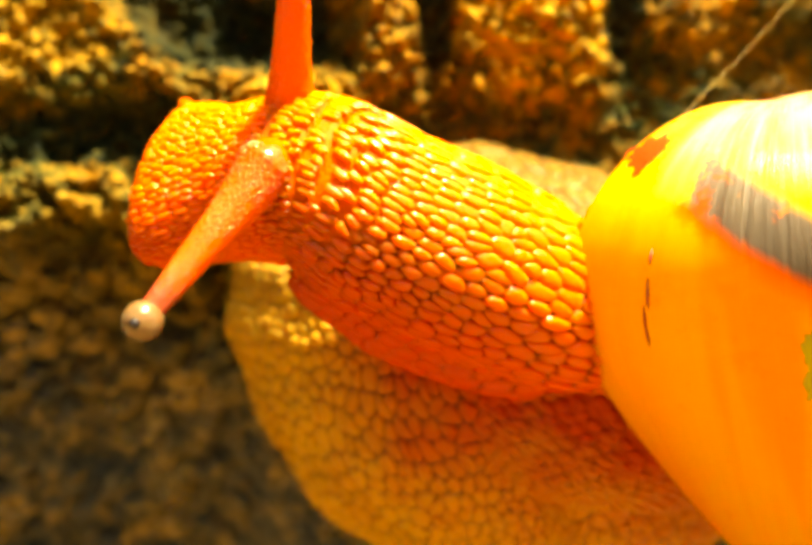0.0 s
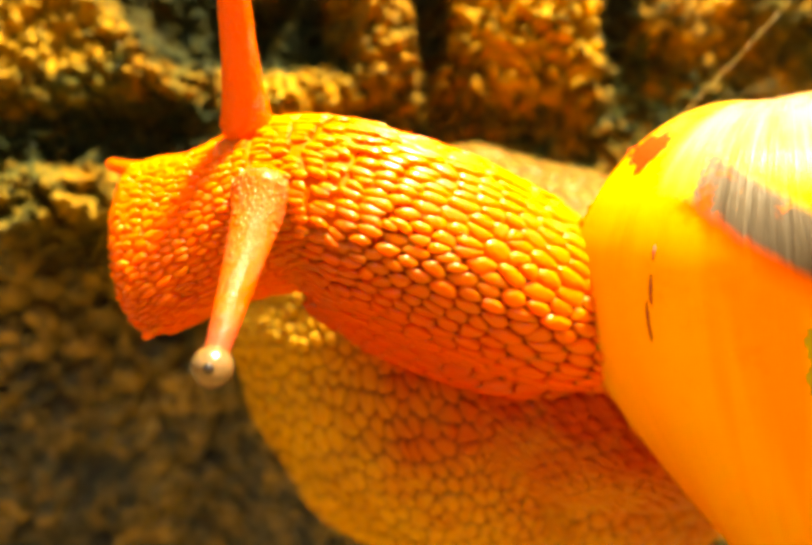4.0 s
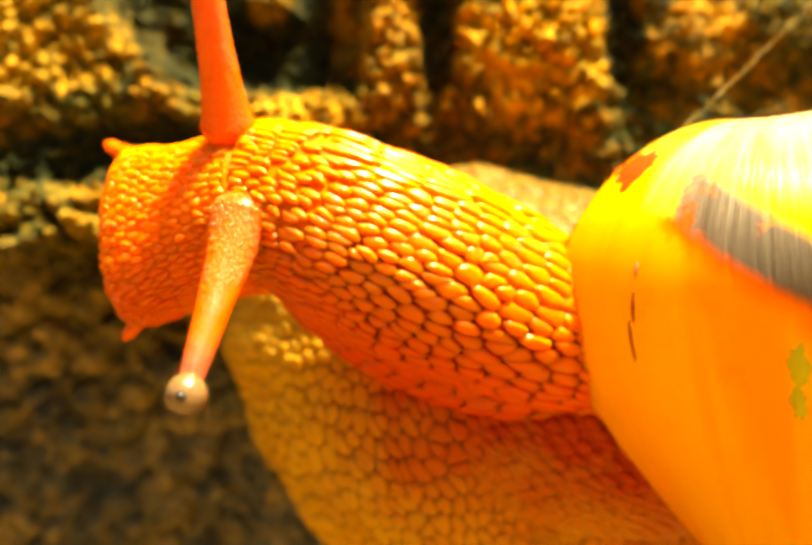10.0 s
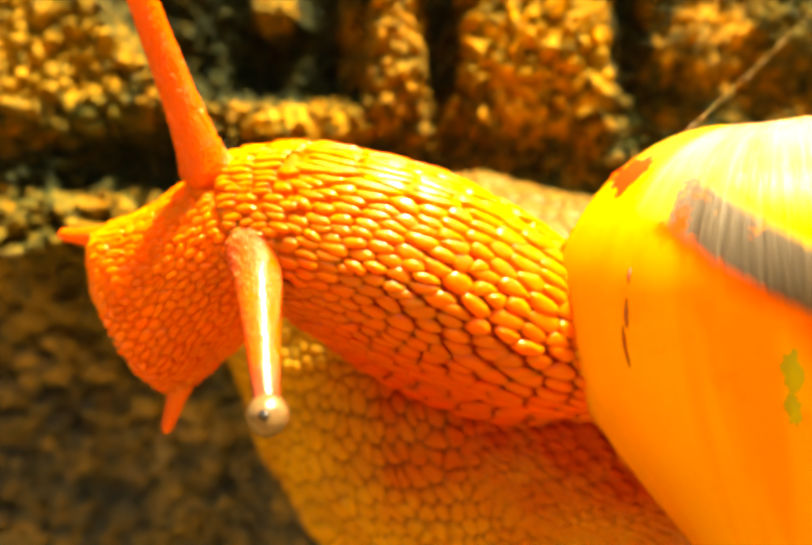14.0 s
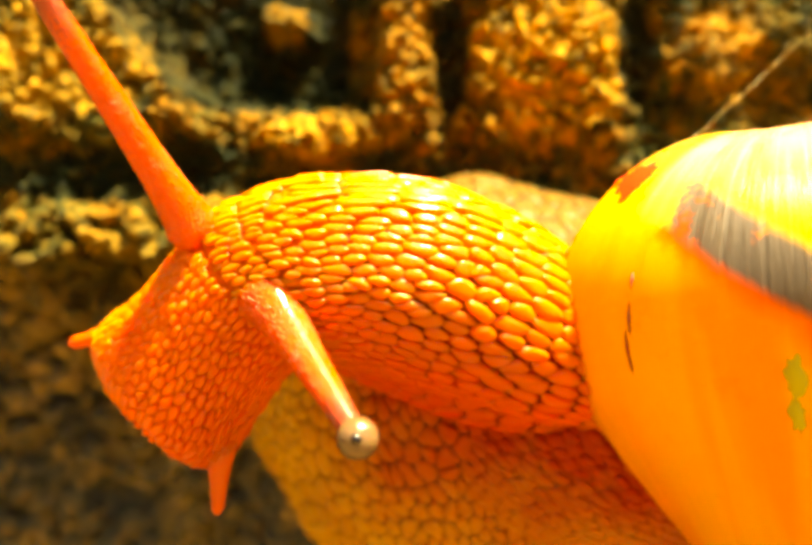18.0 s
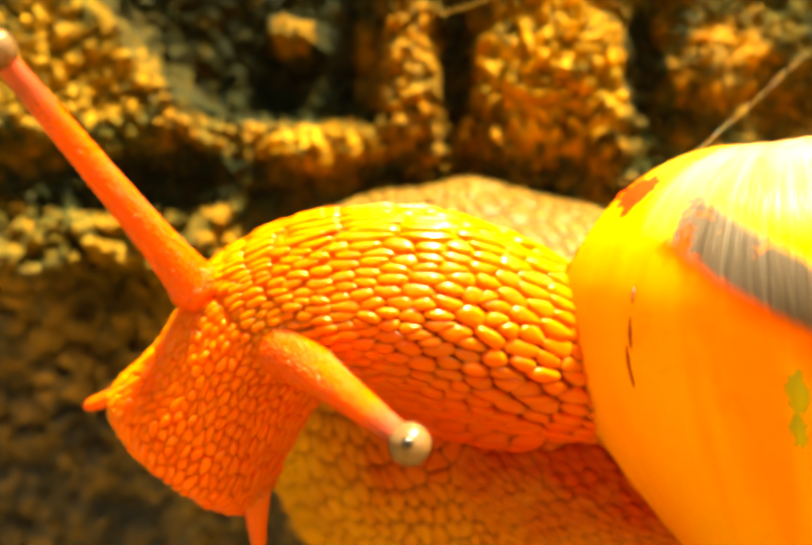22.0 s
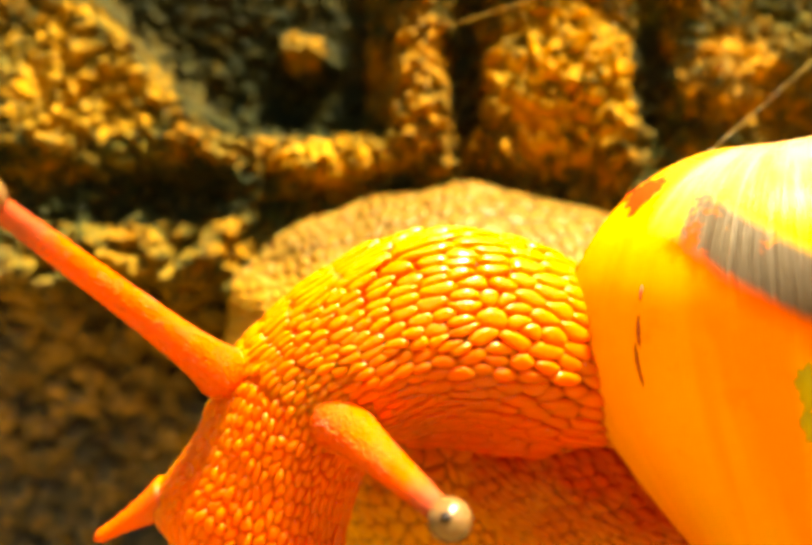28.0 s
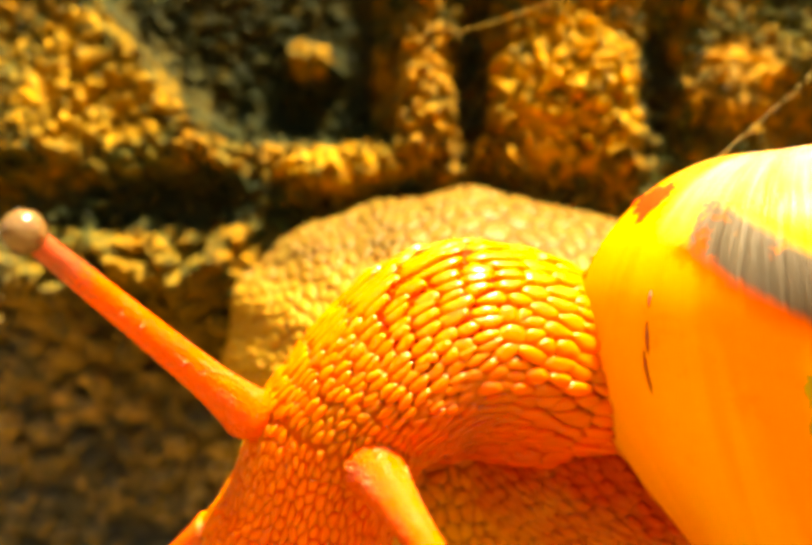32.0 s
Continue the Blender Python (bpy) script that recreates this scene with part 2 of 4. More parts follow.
SHELL = shell_material()
CRACK = Mat("crack", 0.6, Base_Color=(0.26, 0.04, 0.006, 1)).mat
SCAR = flesh("scar", (0.40, 0.008, 0.002), (0.50, 0.014, 0.003), (0.60, 0.035, 0.008), 0.85, 0.0, grain=1500, gloss=0.05)
ALGA = Mat("alga", 0.5, Base_Color=(0.42, 0.38, 0.008, 1)).mat
SILK = Mat("silk", 0.25, Base_Color=(0.55, 0.38, 0.08, 1)).mat


def rock_material():
    m = Mat("rock", 0.55, Specular_IOR_Level=0.35)
    v = m.coords()
    a, b, c = m.noise(v, 280, 6, 0.7), m.noise(v, 1500, 5, 0.65), m.noise(v, 120, 4)
    fine = m.noise(v, 4200, 4, 0.6)
    f = m.math('ADD', m.math('ADD', m.math('MULTIPLY', a, 0.36), m.math('MULTIPLY', b, 0.36)), m.math('MULTIPLY', fine, 0.28))
    col = m.ramp(f, (0.42, (0.016, 0.032, 0.006)), (0.475, (0.050, 0.062, 0.008)), (0.505, (0.15, 0.095, 0.007)),
                 (0.55, (0.30, 0.14, 0.005)), (0.64, (0.48, 0.25, 0.012)))
    green = m.ramp(c, (0.50, (0, 0, 0)), (0.64, (1, 1, 1)))
    col = m.mix(m.math('MULTIPLY', green, 0.8), col, m.ramp(b, (0.4, (0.022, 0.038, 0.008)), (0.55, (0.09, 0.095, 0.014)), (0.66, (0.26, 0.17, 0.018))))
    # ochre stone on the slab, the rib, the blocks and the crumbs
    xz = m.add("ShaderNodeSeparateXYZ")
    m.link(v, xz.inputs[0])

    def blotch(ax, az, rx, rz, ragged):
        p = m.math('MULTIPLY', m.math('SUBTRACT', xz.outputs[0], ax * MM), 1 / (rx * MM))
        q = m.math('MULTIPLY', m.math('SUBTRACT', xz.outputs[2], az * MM), 1 / (rz * MM))
        d = m.math('ADD', m.math('MULTIPLY', p, p), m.math('MULTIPLY', q, q))
        return m.math('ADD', d, m.math('MULTIPLY', m.math('SUBTRACT', a, 0.5), ragged))

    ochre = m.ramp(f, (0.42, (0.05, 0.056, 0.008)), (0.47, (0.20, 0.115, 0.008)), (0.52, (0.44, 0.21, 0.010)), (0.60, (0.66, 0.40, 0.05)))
    # brighter ochre: light on these forms put into the colour
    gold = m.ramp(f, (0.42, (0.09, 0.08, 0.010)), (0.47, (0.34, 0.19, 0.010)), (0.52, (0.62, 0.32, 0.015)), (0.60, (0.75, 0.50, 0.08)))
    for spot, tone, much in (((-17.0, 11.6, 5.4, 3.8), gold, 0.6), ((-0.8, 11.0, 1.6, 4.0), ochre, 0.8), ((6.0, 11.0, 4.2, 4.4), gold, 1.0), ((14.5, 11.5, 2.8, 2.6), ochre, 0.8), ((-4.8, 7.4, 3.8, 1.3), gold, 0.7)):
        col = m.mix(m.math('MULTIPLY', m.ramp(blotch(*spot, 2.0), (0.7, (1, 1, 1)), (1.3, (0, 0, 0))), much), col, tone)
    cell = m.add("ShaderNodeTexVoronoi", Scale=1500.0)
    m.link(v, cell.inputs["Vector"])
    pick = m.add("ShaderNodeSeparateXYZ")
    m.link(cell.outputs["Color"], pick.inputs[0])
    col = m.mix(0.8, col, m.ramp(pick.outputs[0], (0.1, (0.20, 0.26, 0.12)), (0.4, (0.85, 0.85, 0.7)), (0.7, (1.0, 0.9, 0.7)), (0.97, (1.4, 1.25, 0.9))), 'MULTIPLY')
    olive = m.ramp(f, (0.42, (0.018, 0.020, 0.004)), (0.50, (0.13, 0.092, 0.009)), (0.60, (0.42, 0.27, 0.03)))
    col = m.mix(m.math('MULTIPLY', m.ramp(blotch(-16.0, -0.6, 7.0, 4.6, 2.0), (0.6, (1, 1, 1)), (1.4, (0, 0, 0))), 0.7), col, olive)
    # shade of the hollows and undercuts painted green-black, and crumbs of stone on it
    hollow_shade = m.ramp(m.math('ADD', m.math('MULTIPLY', b, 0.55), m.math('MULTIPLY', fine, 0.45)), (0.42, (0.004, 0.009, 0.002)), (0.52, (0.010, 0.018, 0.003)), (0.59, (0.06, 0.05, 0.005)), (0.68, (0.24, 0.15, 0.012)))
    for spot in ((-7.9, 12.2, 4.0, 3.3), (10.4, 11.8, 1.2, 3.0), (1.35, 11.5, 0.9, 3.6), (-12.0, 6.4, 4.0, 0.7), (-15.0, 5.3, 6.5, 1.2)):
        col = m.mix(m.math('MULTIPLY', m.ramp(blotch(*spot, 1.6), (0.75, (1, 1, 1)), (1.1, (0, 0, 0))), 0.92), col, hollow_shade)
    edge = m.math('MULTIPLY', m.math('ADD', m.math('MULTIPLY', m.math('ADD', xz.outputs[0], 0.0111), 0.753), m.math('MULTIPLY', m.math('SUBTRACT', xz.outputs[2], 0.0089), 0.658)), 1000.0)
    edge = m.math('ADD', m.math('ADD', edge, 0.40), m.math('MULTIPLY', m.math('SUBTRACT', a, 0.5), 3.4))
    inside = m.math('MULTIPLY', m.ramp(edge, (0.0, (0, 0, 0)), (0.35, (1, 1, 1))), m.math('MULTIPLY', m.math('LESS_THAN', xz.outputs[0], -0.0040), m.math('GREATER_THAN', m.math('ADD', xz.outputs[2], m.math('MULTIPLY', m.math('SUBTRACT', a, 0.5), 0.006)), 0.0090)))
    col = m.mix(m.math('MULTIPLY', inside, 0.92), col, hollow_shade)
    col = m.mix(m.math('MULTIPLY', m.ramp(blotch(-7.1, 13.6, 1.2, 1.2, 2.0), (0.7, (1, 1, 1)), (1.1, (0, 0, 0))), 0.9), col, ochre)
    # wet, darker, mottled stone low on the near side
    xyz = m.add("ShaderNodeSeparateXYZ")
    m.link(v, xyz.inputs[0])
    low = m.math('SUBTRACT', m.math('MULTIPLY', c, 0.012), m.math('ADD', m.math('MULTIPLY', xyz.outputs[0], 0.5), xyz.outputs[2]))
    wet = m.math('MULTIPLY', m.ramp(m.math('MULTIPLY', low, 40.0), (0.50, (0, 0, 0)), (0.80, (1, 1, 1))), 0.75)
    mottle = m.math('ADD', m.math('ADD', m.math('MULTIPLY', a, 0.5), m.math('MULTIPLY', b, 0.25)), m.math('MULTIPLY', fine, 0.25))
    col = m.mix(wet, col, m.ramp(mottle, (0.44, (0.008, 0.016, 0.003)), (0.485, (0.035, 0.042, 0.007)), (0.525, (0.26, 0.18, 0.018)), (0.58, (0.52, 0.38, 0.08))))
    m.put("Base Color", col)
    dry = m.ramp(b, (0.40, (0.35, 0.35, 0.35)), (0.52, (0.75, 0.75, 0.75)))
    m.put("Roughness", m.mix(wet, dry, m.ramp(a, (0.42, (0.5, 0.5, 0.5)), (0.58, (0.12, 0.12, 0.12)))))
    m.put("Specular IOR Level", m.math('ADD', 0.15, m.math('MULTIPLY', wet, 1.6)))
    m.relief(m.math('ADD', b, m.math('MULTIPLY', fine, 0.5)), 1.0, 0.0006)
    return m.mat


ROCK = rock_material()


# ochre picked for the warm light it throws up
def bounce_ground_material():
    m = Mat("bounce_ground", 0.9)
    v = m.coords()
    f = m.math('ADD', m.math('MULTIPLY', m.noise(v, 0.7, 5), 0.5), m.math('MULTIPLY', m.noise(v, 30, 6, 0.7), 0.5))
    m.put("Base Color", m.ramp(f, (0.35, (0.10, 0.056, 0.012)), (0.5, (0.155, 0.085, 0.018)), (0.65, (0.20, 0.115, 0.027))))
    m.relief(m.noise(v, 60, 6, 0.7), 0.6, 0.01)
    return m.mat


BOUNCE_GROUND = bounce_ground_material()


# ---- mesh helpers (millimetres in, metres out) ----
def mesh(name, verts, faces, mat, smooth=True):
    me = bpy.data.meshes.new(name)
    me.from_pydata([tuple(c * MM for c in v) for v in verts], [], faces)
    me.materials.append(mat)
    if smooth:
        me.polygons.foreach_set("use_smooth", [True] * len(me.polygons))
    me.update()
    return me


def part(name, me, parent, label="", m=None):
    ob = new(name, me)
    ob.parent = parent
    if m is not None:
        ob.matrix_basis = m
    if label:
        ob["label"] = label
    return ob


def loft(sections, close_start=True, close_end=True):
    """Faces and vertices through a list of equally long closed rings."""
    n = len(sections[0])
    verts = [p for s in sections for p in s]
    faces = []
    for i in range(len(sections) - 1):
        for j in range(n):
            k = (j + 1) % n
            faces.append((i * n + j, i * n + k, (i + 1) * n + k, (i + 1) * n + j))
    if close_start:
        faces.append(tuple(reversed(range(n))))
    if close_end:
        faces.append(tuple((len(sections) - 1) * n + j for j in range(n)))
    return verts, faces


def dome(rng, seg=8):
    """A low rounded bump, 1 long (x), 1 wide (y), 1 high (z), with an uneven outline."""
    jit = [1 + rng.uniform(-0.16, 0.16) for _ in range(seg)]
    verts, faces = [], []
    for r, h in ((0.56, -0.25), (0.52, 0.28), (0.36, 0.72)):
        for j in range(seg):
            w = 2 * math.pi * j / seg
            c, s = math.cos(w), math.sin(w)
            verts.append((r * jit[j] * math.copysign(abs(c) ** 0.8, c), r * jit[j] * math.copysign(abs(s) ** 0.8, s), h))
    verts.append((0, 0, 0.9))
    for i in range(2):
        for j in range(seg):
            k = (j + 1) % seg
            faces.append((i * seg + j, i * seg + k, (i + 1) * seg + k, (i + 1) * seg + j))
    for j in range(seg):
        faces.append((2 * seg + j, 2 * seg + (j + 1) % seg, 3 * seg))
    return verts, faces


rng = random.Random(7)
DOMES = [dome(rng) for _ in range(6)]


class Heap:
    """Many bumps joined into one mesh."""

    def __init__(self):
        self.verts, self.faces = [], []

    def add(self, m, size):
        vs, fs = rng.choice(DOMES)
        o = len(self.verts)
        self.verts += [tuple(m @ Vector((v[0] * size[0], v[1] * size[1], v[2] * size[2]))) for v in vs]
        self.faces += [tuple(i + o for i in f) for f in fs]


def frame_of(place, x_way, up):
    """A pose with local z along up and x near x_way."""
    z = Vector(up).normalized()
    y = z.cross(Vector(x_way)).normalized()
    x = y.cross(z)
    m = Matrix((x, y, z)).transposed().to_4x4()
    m.translation = place
    return m


# ---- rock face and ground ----
# lumps and hollows: right, up, half widths, height towards the light
LUMPS = [(-7.1, 13.6, 0.7, 0.5, 3.4), (-6.2, 13.9, 0.5, 0.6, 3.2), (-8.1, 14.2, 0.5, 0.5, 2.8), (-6.6, 12.8, 0.45, 0.35, 2.8), (-7.4, 12.1, 0.35, 0.3, 2.4), (-8.0, 7.9, 1.0, 0.8, 1.1), (-5.4, 7.6, 1.4, 1.1, 1.3), (-3.0, 6.9, 1.5, 1.2, 1.3),
         (-3.0, 10.2, 0.7, 0.8, 1.0), (13.9, 11.4, 1.6, 1.3, 1.8), (17.0, 12.5, 1.8, 1.5, 1.2), (6.5, 5.8, 5.0, 1.2, -1.0), (-10.6, 2.4, 0.7, 0.7, 1.2),
         (-10.9, 8.2, 0.35, 0.3, 1.0), (-10.2, 8.8, 0.3, 0.35, 1.0), (-18.2, 2.1, 1.8, 1.5, 1.4), (-13.0, -5.5, 5.4, 5.0, -2.5),
         (-11.9, -9.6, 1.6, 1.2, 0.7), (-17.3, -11.6, 2.0, 1.5, 0.6)]


def rise(v, soft):
    """From 0 to 1 as v goes past 0."""
    return 1 / (1 + math.exp(max(-40.0, min(40.0, -v / soft))))


def rock_forms(x, z):
    """The large forms: a slab, a hollow, an upright rib, a crevice and a broad block."""
    h = 0.0
    # slab with a slanting edge, undercut below
    edge = -0.753 * (x + 11.1) - 0.658 * (z - 8.9)
    h += rise(edge, 0.10) * rise(z - 7.1, 0.5) * (0.9 + 0.20 * max(0.0, 13.5 - z))
    # hollow behind it, up to the rib
    h -= 4.2 * rise(-edge, 0.16) * rise(-2.6 - x, 0.5) * rise(z - 8.9, 0.5)
    # rib with a sharp flank, then the crevice
    h += (0.9 + 0.22 * max(0.0, 14.0 - z)) * rise(x + 2.5, 0.4) * rise(0.45 - x, 0.1) * rise(z - 7.4, 0.6)
    h -= 2.0 * rise(x - 0.45, 0.1) * rise(2.2 - x, 0.3) * rise(z - 7.8, 0.7)
    # broad block, and the narrow hollow past it
    h += (0.3 + 0.42 * max(0.0, 14.0 - z)) * rise(x - 2.3, 0.3) * rise(9.4 - x, 0.25) * rise(z - 7.6, 1.3)
    h -= 2.6 * rise(x - 9.4, 0.25) * rise(11.4 - x, 0.35) * rise(z - 9.2, 0.7)
    # overhung band, then stone that leans back
    h -= 0.3 * rise(-9.5 - x, 1.0) * rise(z - 5.8, 0.35) * rise(7.1 - z, 0.3)
    h += 0.48 * rise(-10.0 - x, 1.0) * rise(5.6 - z, 0.9) * max(0.0, min(5.0, 5.6 - z)) * rise(z + 1.0, 1.5)
    return h


def rock_height(x, z):
    p = Vector((x, z, 3.1))
    bend = noise.noise_vector(p * 0.42) * 0.8 + noise.noise_vector(p * 1.5) * 0.28
    u, v = x + bend.x, z + bend.y
    ragged = noise.noise_vector(p * 1.3 + Vector((3, 9, 1))) * 0.55 + noise.noise_vector(p * 3.1) * 0.25
    h = rock_forms(x + bend.x * 0.45 + ragged.x, z + bend.y * 0.45 + ragged.y)
    for cx, cz, sx, sz, a in LUMPS:
        e = ((u - cx) / sx) ** 2 + ((v - cz) / sz) ** 2
        if e < 9:
            h += a * (0.72 if a > 0 else 1.0) * math.exp(-0.5 * e ** 1.4)
    h += 0.9 * noise.fractal(p * 0.27, 1.0, 2.0, 4)
    q = p + noise.noise_vector(p * 0.9) * 0.3
    d = noise.voronoi(q * 1.35)[0]
    grains = 0.6 + 0.8 * noise.noise(p * 0.21 + Vector((7, 2, 0)))
    crumbs = math.exp(-((x + 5.0) / 4.0) ** 4 - ((z - 7.4 + 0.2 * (x + 5.0)) / 1.4) ** 4) + 0.6 * rise(x - 2.3, 0.4) * rise(z - 6.5, 0.8) * rise(10.0 - x, 0.5)
    d3 = noise.voronoi(q * 1.9)[0]
    h += 0.75 * crumbs * max(0.0, 1 - (d3[0] / 0.6) ** 2) ** 0.5
    h += 0.62 * max(0.1, grains) * max(0.0, 1 - (d[0] / 0.62) ** 2) ** 0.6
    d2 = noise.voronoi(q * 2.9)[0]
    h += 0.36 * max(0.0, 1 - (d2[0] / 0.55) ** 2) ** 0.6
    h += 0.42 * noise.fractal(p * 1.9, 0.8, 2.0, 5)
    # coarse wet knobs low on the near side
    d4 = noise.voronoi(Vector((0.8 * x - 0.5 * z, 0.35 * x + 0.7 * z, 1.0)) * 0.8 + bend * 0.5)[0]
    h += (1.3 + 0.9 * rise(z + 6.5, 1.0)) * rise(-8.5 - x, 0.8) * rise(4.0 - z, 1.0) * max(0.0, 1 - (d4[0] / 0.6) ** 2) ** 0.6
    low = max(0.0, 2.5 - z) / (1 + math.exp((x + 6.5) * 0.9))
    h -= 0.42 * low
    # deeper to the right, where the shell hangs before it, and level under the foot
    h -= 3.0 / (1 + math.exp(-(x - 13) * 0.6))
    return h


def rock_face():
    nx, nz = 640, 500
    x0, x1, z0, z1 = -29.0, 27.0, -23.0, 21.0
    verts, faces = [], []
    for j in range(nz + 1):
        z = z0 + (z1 - z0) * j / nz
        for i in range(nx + 1):
            x = x0 + (x1 - x0) * i / nx
            h = rock_height(x, z)
            foot = math.exp(-(((x - 3) / 13) ** 2 + ((z + 4) / 10) ** 2) ** 2)
            h = h * (1 - 0.75 * foot) - 0.8 * foot
            verts.append((x, 46.8 - h, z))
    w = nx + 1
    for j in range(nz):
        for i in range(nx):
            a = j * w + i
            faces.append((a, a + 1, a + w + 1, a + w))
    me = mesh("rock_face", verts, faces, ROCK)
    ob = tagged(new("rock_face", me), "rough brown weathered stone, wet low down, with shade painted into its hollows", "rock", kind="structure")
    # the stone goes on all round the part that is near
    vs, fs = [], []
    rings = [(0.6, 22.0), (0.9, 20.0), (1.3, 9.0), (2.0, 3.0), (4.0, 3.0), (12.0, 8.0)]
    n = 96
    for s, push in rings:
        for j in range(n):
            q = j / n * 4
            side, f = int(q), q - int(q)
            c = [(-1 + 2 * f, -1), (1, -1 + 2 * f), (1 - 2 * f, 1), (-1, 1 - 2 * f)][side]
            x, z = 1.0 + c[0] * 25.8 * s, 0.5 + c[1] * 19.3 * s
            wob = 1.2 * s * noise.noise(Vector((x, z, 0)) * 0.09)
            vs.append((x, 47.6 + push + wob, z))
    for i in range(len(rings) - 1):
        for j in range(n):
            k = (j + 1) % n
            fs.append((i * n + j, i * n + k, (i + 1) * n + k, (i + 1) * n + j))
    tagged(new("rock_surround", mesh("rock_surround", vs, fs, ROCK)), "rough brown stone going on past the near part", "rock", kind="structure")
    # unseen sheet below the stone, added to bounce warm light upwards
    g = mesh("ground", [(-900, -900, -230), (900, -900, -230), (900, 900, -230), (-900, 900, -230)], [(0, 1, 2, 3)], BOUNCE_GROUND)
    tagged(new("ground", g), "unseen ochre ground sheet added below to throw light up", "ground", kind="structure")
    return ob


rock_face()

# ---- snail ----
BASE = Vector((8.0, 45.5, -4.0))
snail = tagged(new("snail"), "orange garden snail with a yellow banded shell on stone", "snail")
snail.location = BASE * MM


def local(v):
    return tuple(Vector(v) - BASE)


# shell: a coiled tube round an upright axis; the mouth opens towards the head
AXIS, LIP_AT = Vector((14.97, 36.5, 1.52)), 199.0
LEAN = pose(0, 0, 0, 9, 0, 0).to_3x3()
LEAN = pose(0, 0, 0, 0, -11.58, 0).to_3x3() @ LEAN


def shell_point(th, ps, out=0.0):
    g = math.exp(-0.085 * th)
    c, s = math.cos(ps), math.sin(ps)
    dz = (5.55 if s > 0 else 16.04) * s
    rad = (6.53 + out + 0.12 * math.exp(-(th / 0.05) ** 2)) * c
    if s < 0:
        rad -= 0.44 * math.exp(-th / 0.7) * (math.sqrt(dz * dz + 4) - 2) * (0.5 + 0.5 * c)
    ph = radians(LIP_AT) + th + 0.010 * dz * math.exp(-th)
    r = max(0.02, (4.27 + rad) * g)
    z = 2.4 - 3.1 * g + (dz + out * s) * g
    return AXIS + LEAN @ Vector((r * math.cos(ph), r * math.sin(ph), z))


def build_shell():
    turns, nth, nps = TURNS, 380, 80
    verts, faces, uvs = [], [], []
    for i in range(nth + 1):
        th = turns * (i / nth) ** 1.6
        for j in range(nps + 1):
            ps = math.pi * (2 * j / nps - 1)
            wave = 0.05 * noise.noise(Vector((th * 9, ps * 0.8, 0))) + 0.03 * noise.noise(Vector((th * 30, ps, 5)))
            verts.append(local(shell_point(th, ps, wave)))
            uvs.append((th / turns, j / nps))
    w = nps + 1
    for i in range(nth):
        for j in range(nps):
            a = i * w + j
            faces.append((a, a + w, a + w + 1, a + 1))
    me = mesh("shell", verts, faces, SHELL)
    layer = me.uv_layers.new(name="wrap")
    for lp in me.loops:
        layer.data[lp.index].uv = uvs[lp.vertex_index]
    ob = part("shell", me, snail, "glossy yellow shell with a grey-brown spiral band")
    sol = ob.modifiers.new("wall", 'SOLIDIFY')
    sol.thickness, sol.offset = 0.0003, -1
    return ob


shell = build_shell()


def on_shell(name, th, ps, half_th, half_ps, mat, label, seed, out=0.05):
    """An irregular flake that follows the shell."""
    r = random.Random(seed)
    n, verts, faces = 22, [], []
    verts.append(local(shell_point(th, ps, out + 0.05)))
    for ring in (0.55, 1.0):
        for j in range(n):
            w = 2 * math.pi * j / n
            k = ring * (1 + r.uniform(-0.28, 0.28))
            verts.append(local(shell_point(th + half_th * k * math.cos(w), ps + half_ps * k * math.sin(w), out if ring < 1 else -0.02)))
    for j in range(n):
        k = (j + 1) % n
        faces.append((0, 1 + j, 1 + k))
        faces.append((1 + j, 1 + n + j, 1 + n + k, 1 + k))
    return part(name, mesh(name, verts, faces, mat), shell, label)


on_shell("crack", 0.315, 0.105, 0.006, 0.10, CRACK, "thin dark crack", 3)
on_shell("crack", 0.318, 0.33, 0.005, 0.05, CRACK, "thin dark crack", 4)
on_shell("crack", 0.300, -0.02, 0.004, 0.07, CRACK, "thin dark crack", 9)
on_shell("scar", 0.095, 1.02, 0.10, 0.17, SCAR, "reddish worn scar", 5)
on_shell("alga_spot", 0.78, -0.10, 0.028, 0.045, ALGA, "small green alga spot", 6)
on_shell("alga_spot", 0.77, -0.18, 0.022, 0.035, ALGA, "small green alga spot", 8)



def build_collar():
    """The wet rim of the mantle that shows along the shell's mouth."""
    secs, n, r = [], 14, random.Random(12)
    for k in range(61):
        ps = -1.1 + 1.8 * k / 60
        c = shell_point(0.0, ps, -0.42)
        out, nxt = (shell_point(0.0, ps, 0.4) - c).normalized(), (shell_point(0.0, ps + 0.02, -0.42) - c).normalized()
        side = out.cross(nxt)
        if side.x > 0:
            side = -side
        c = c + side * 0.10
        q = 0.40 * (1 + 0.28 * math.sin(k * 1.55) * r.uniform(0.4, 1.0)) * min(1.0, 0.2 + 0.25 * min(k, 60 - k))
        secs.append([local(c + (out * math.cos(2 * math.pi * j / n) + side * math.sin(2 * math.pi * j / n)) * q) for j in range(n)])
    v, f = loft(secs)
    part("mantle_collar", mesh("mantle_collar", v, f, COLLAR), snail, "wet orange-brown mantle rim")


build_collar()

# foot: a broad flattened sole that lies on the stone
FOOT_AT = Vector((3.0, 46.0, -4.1))


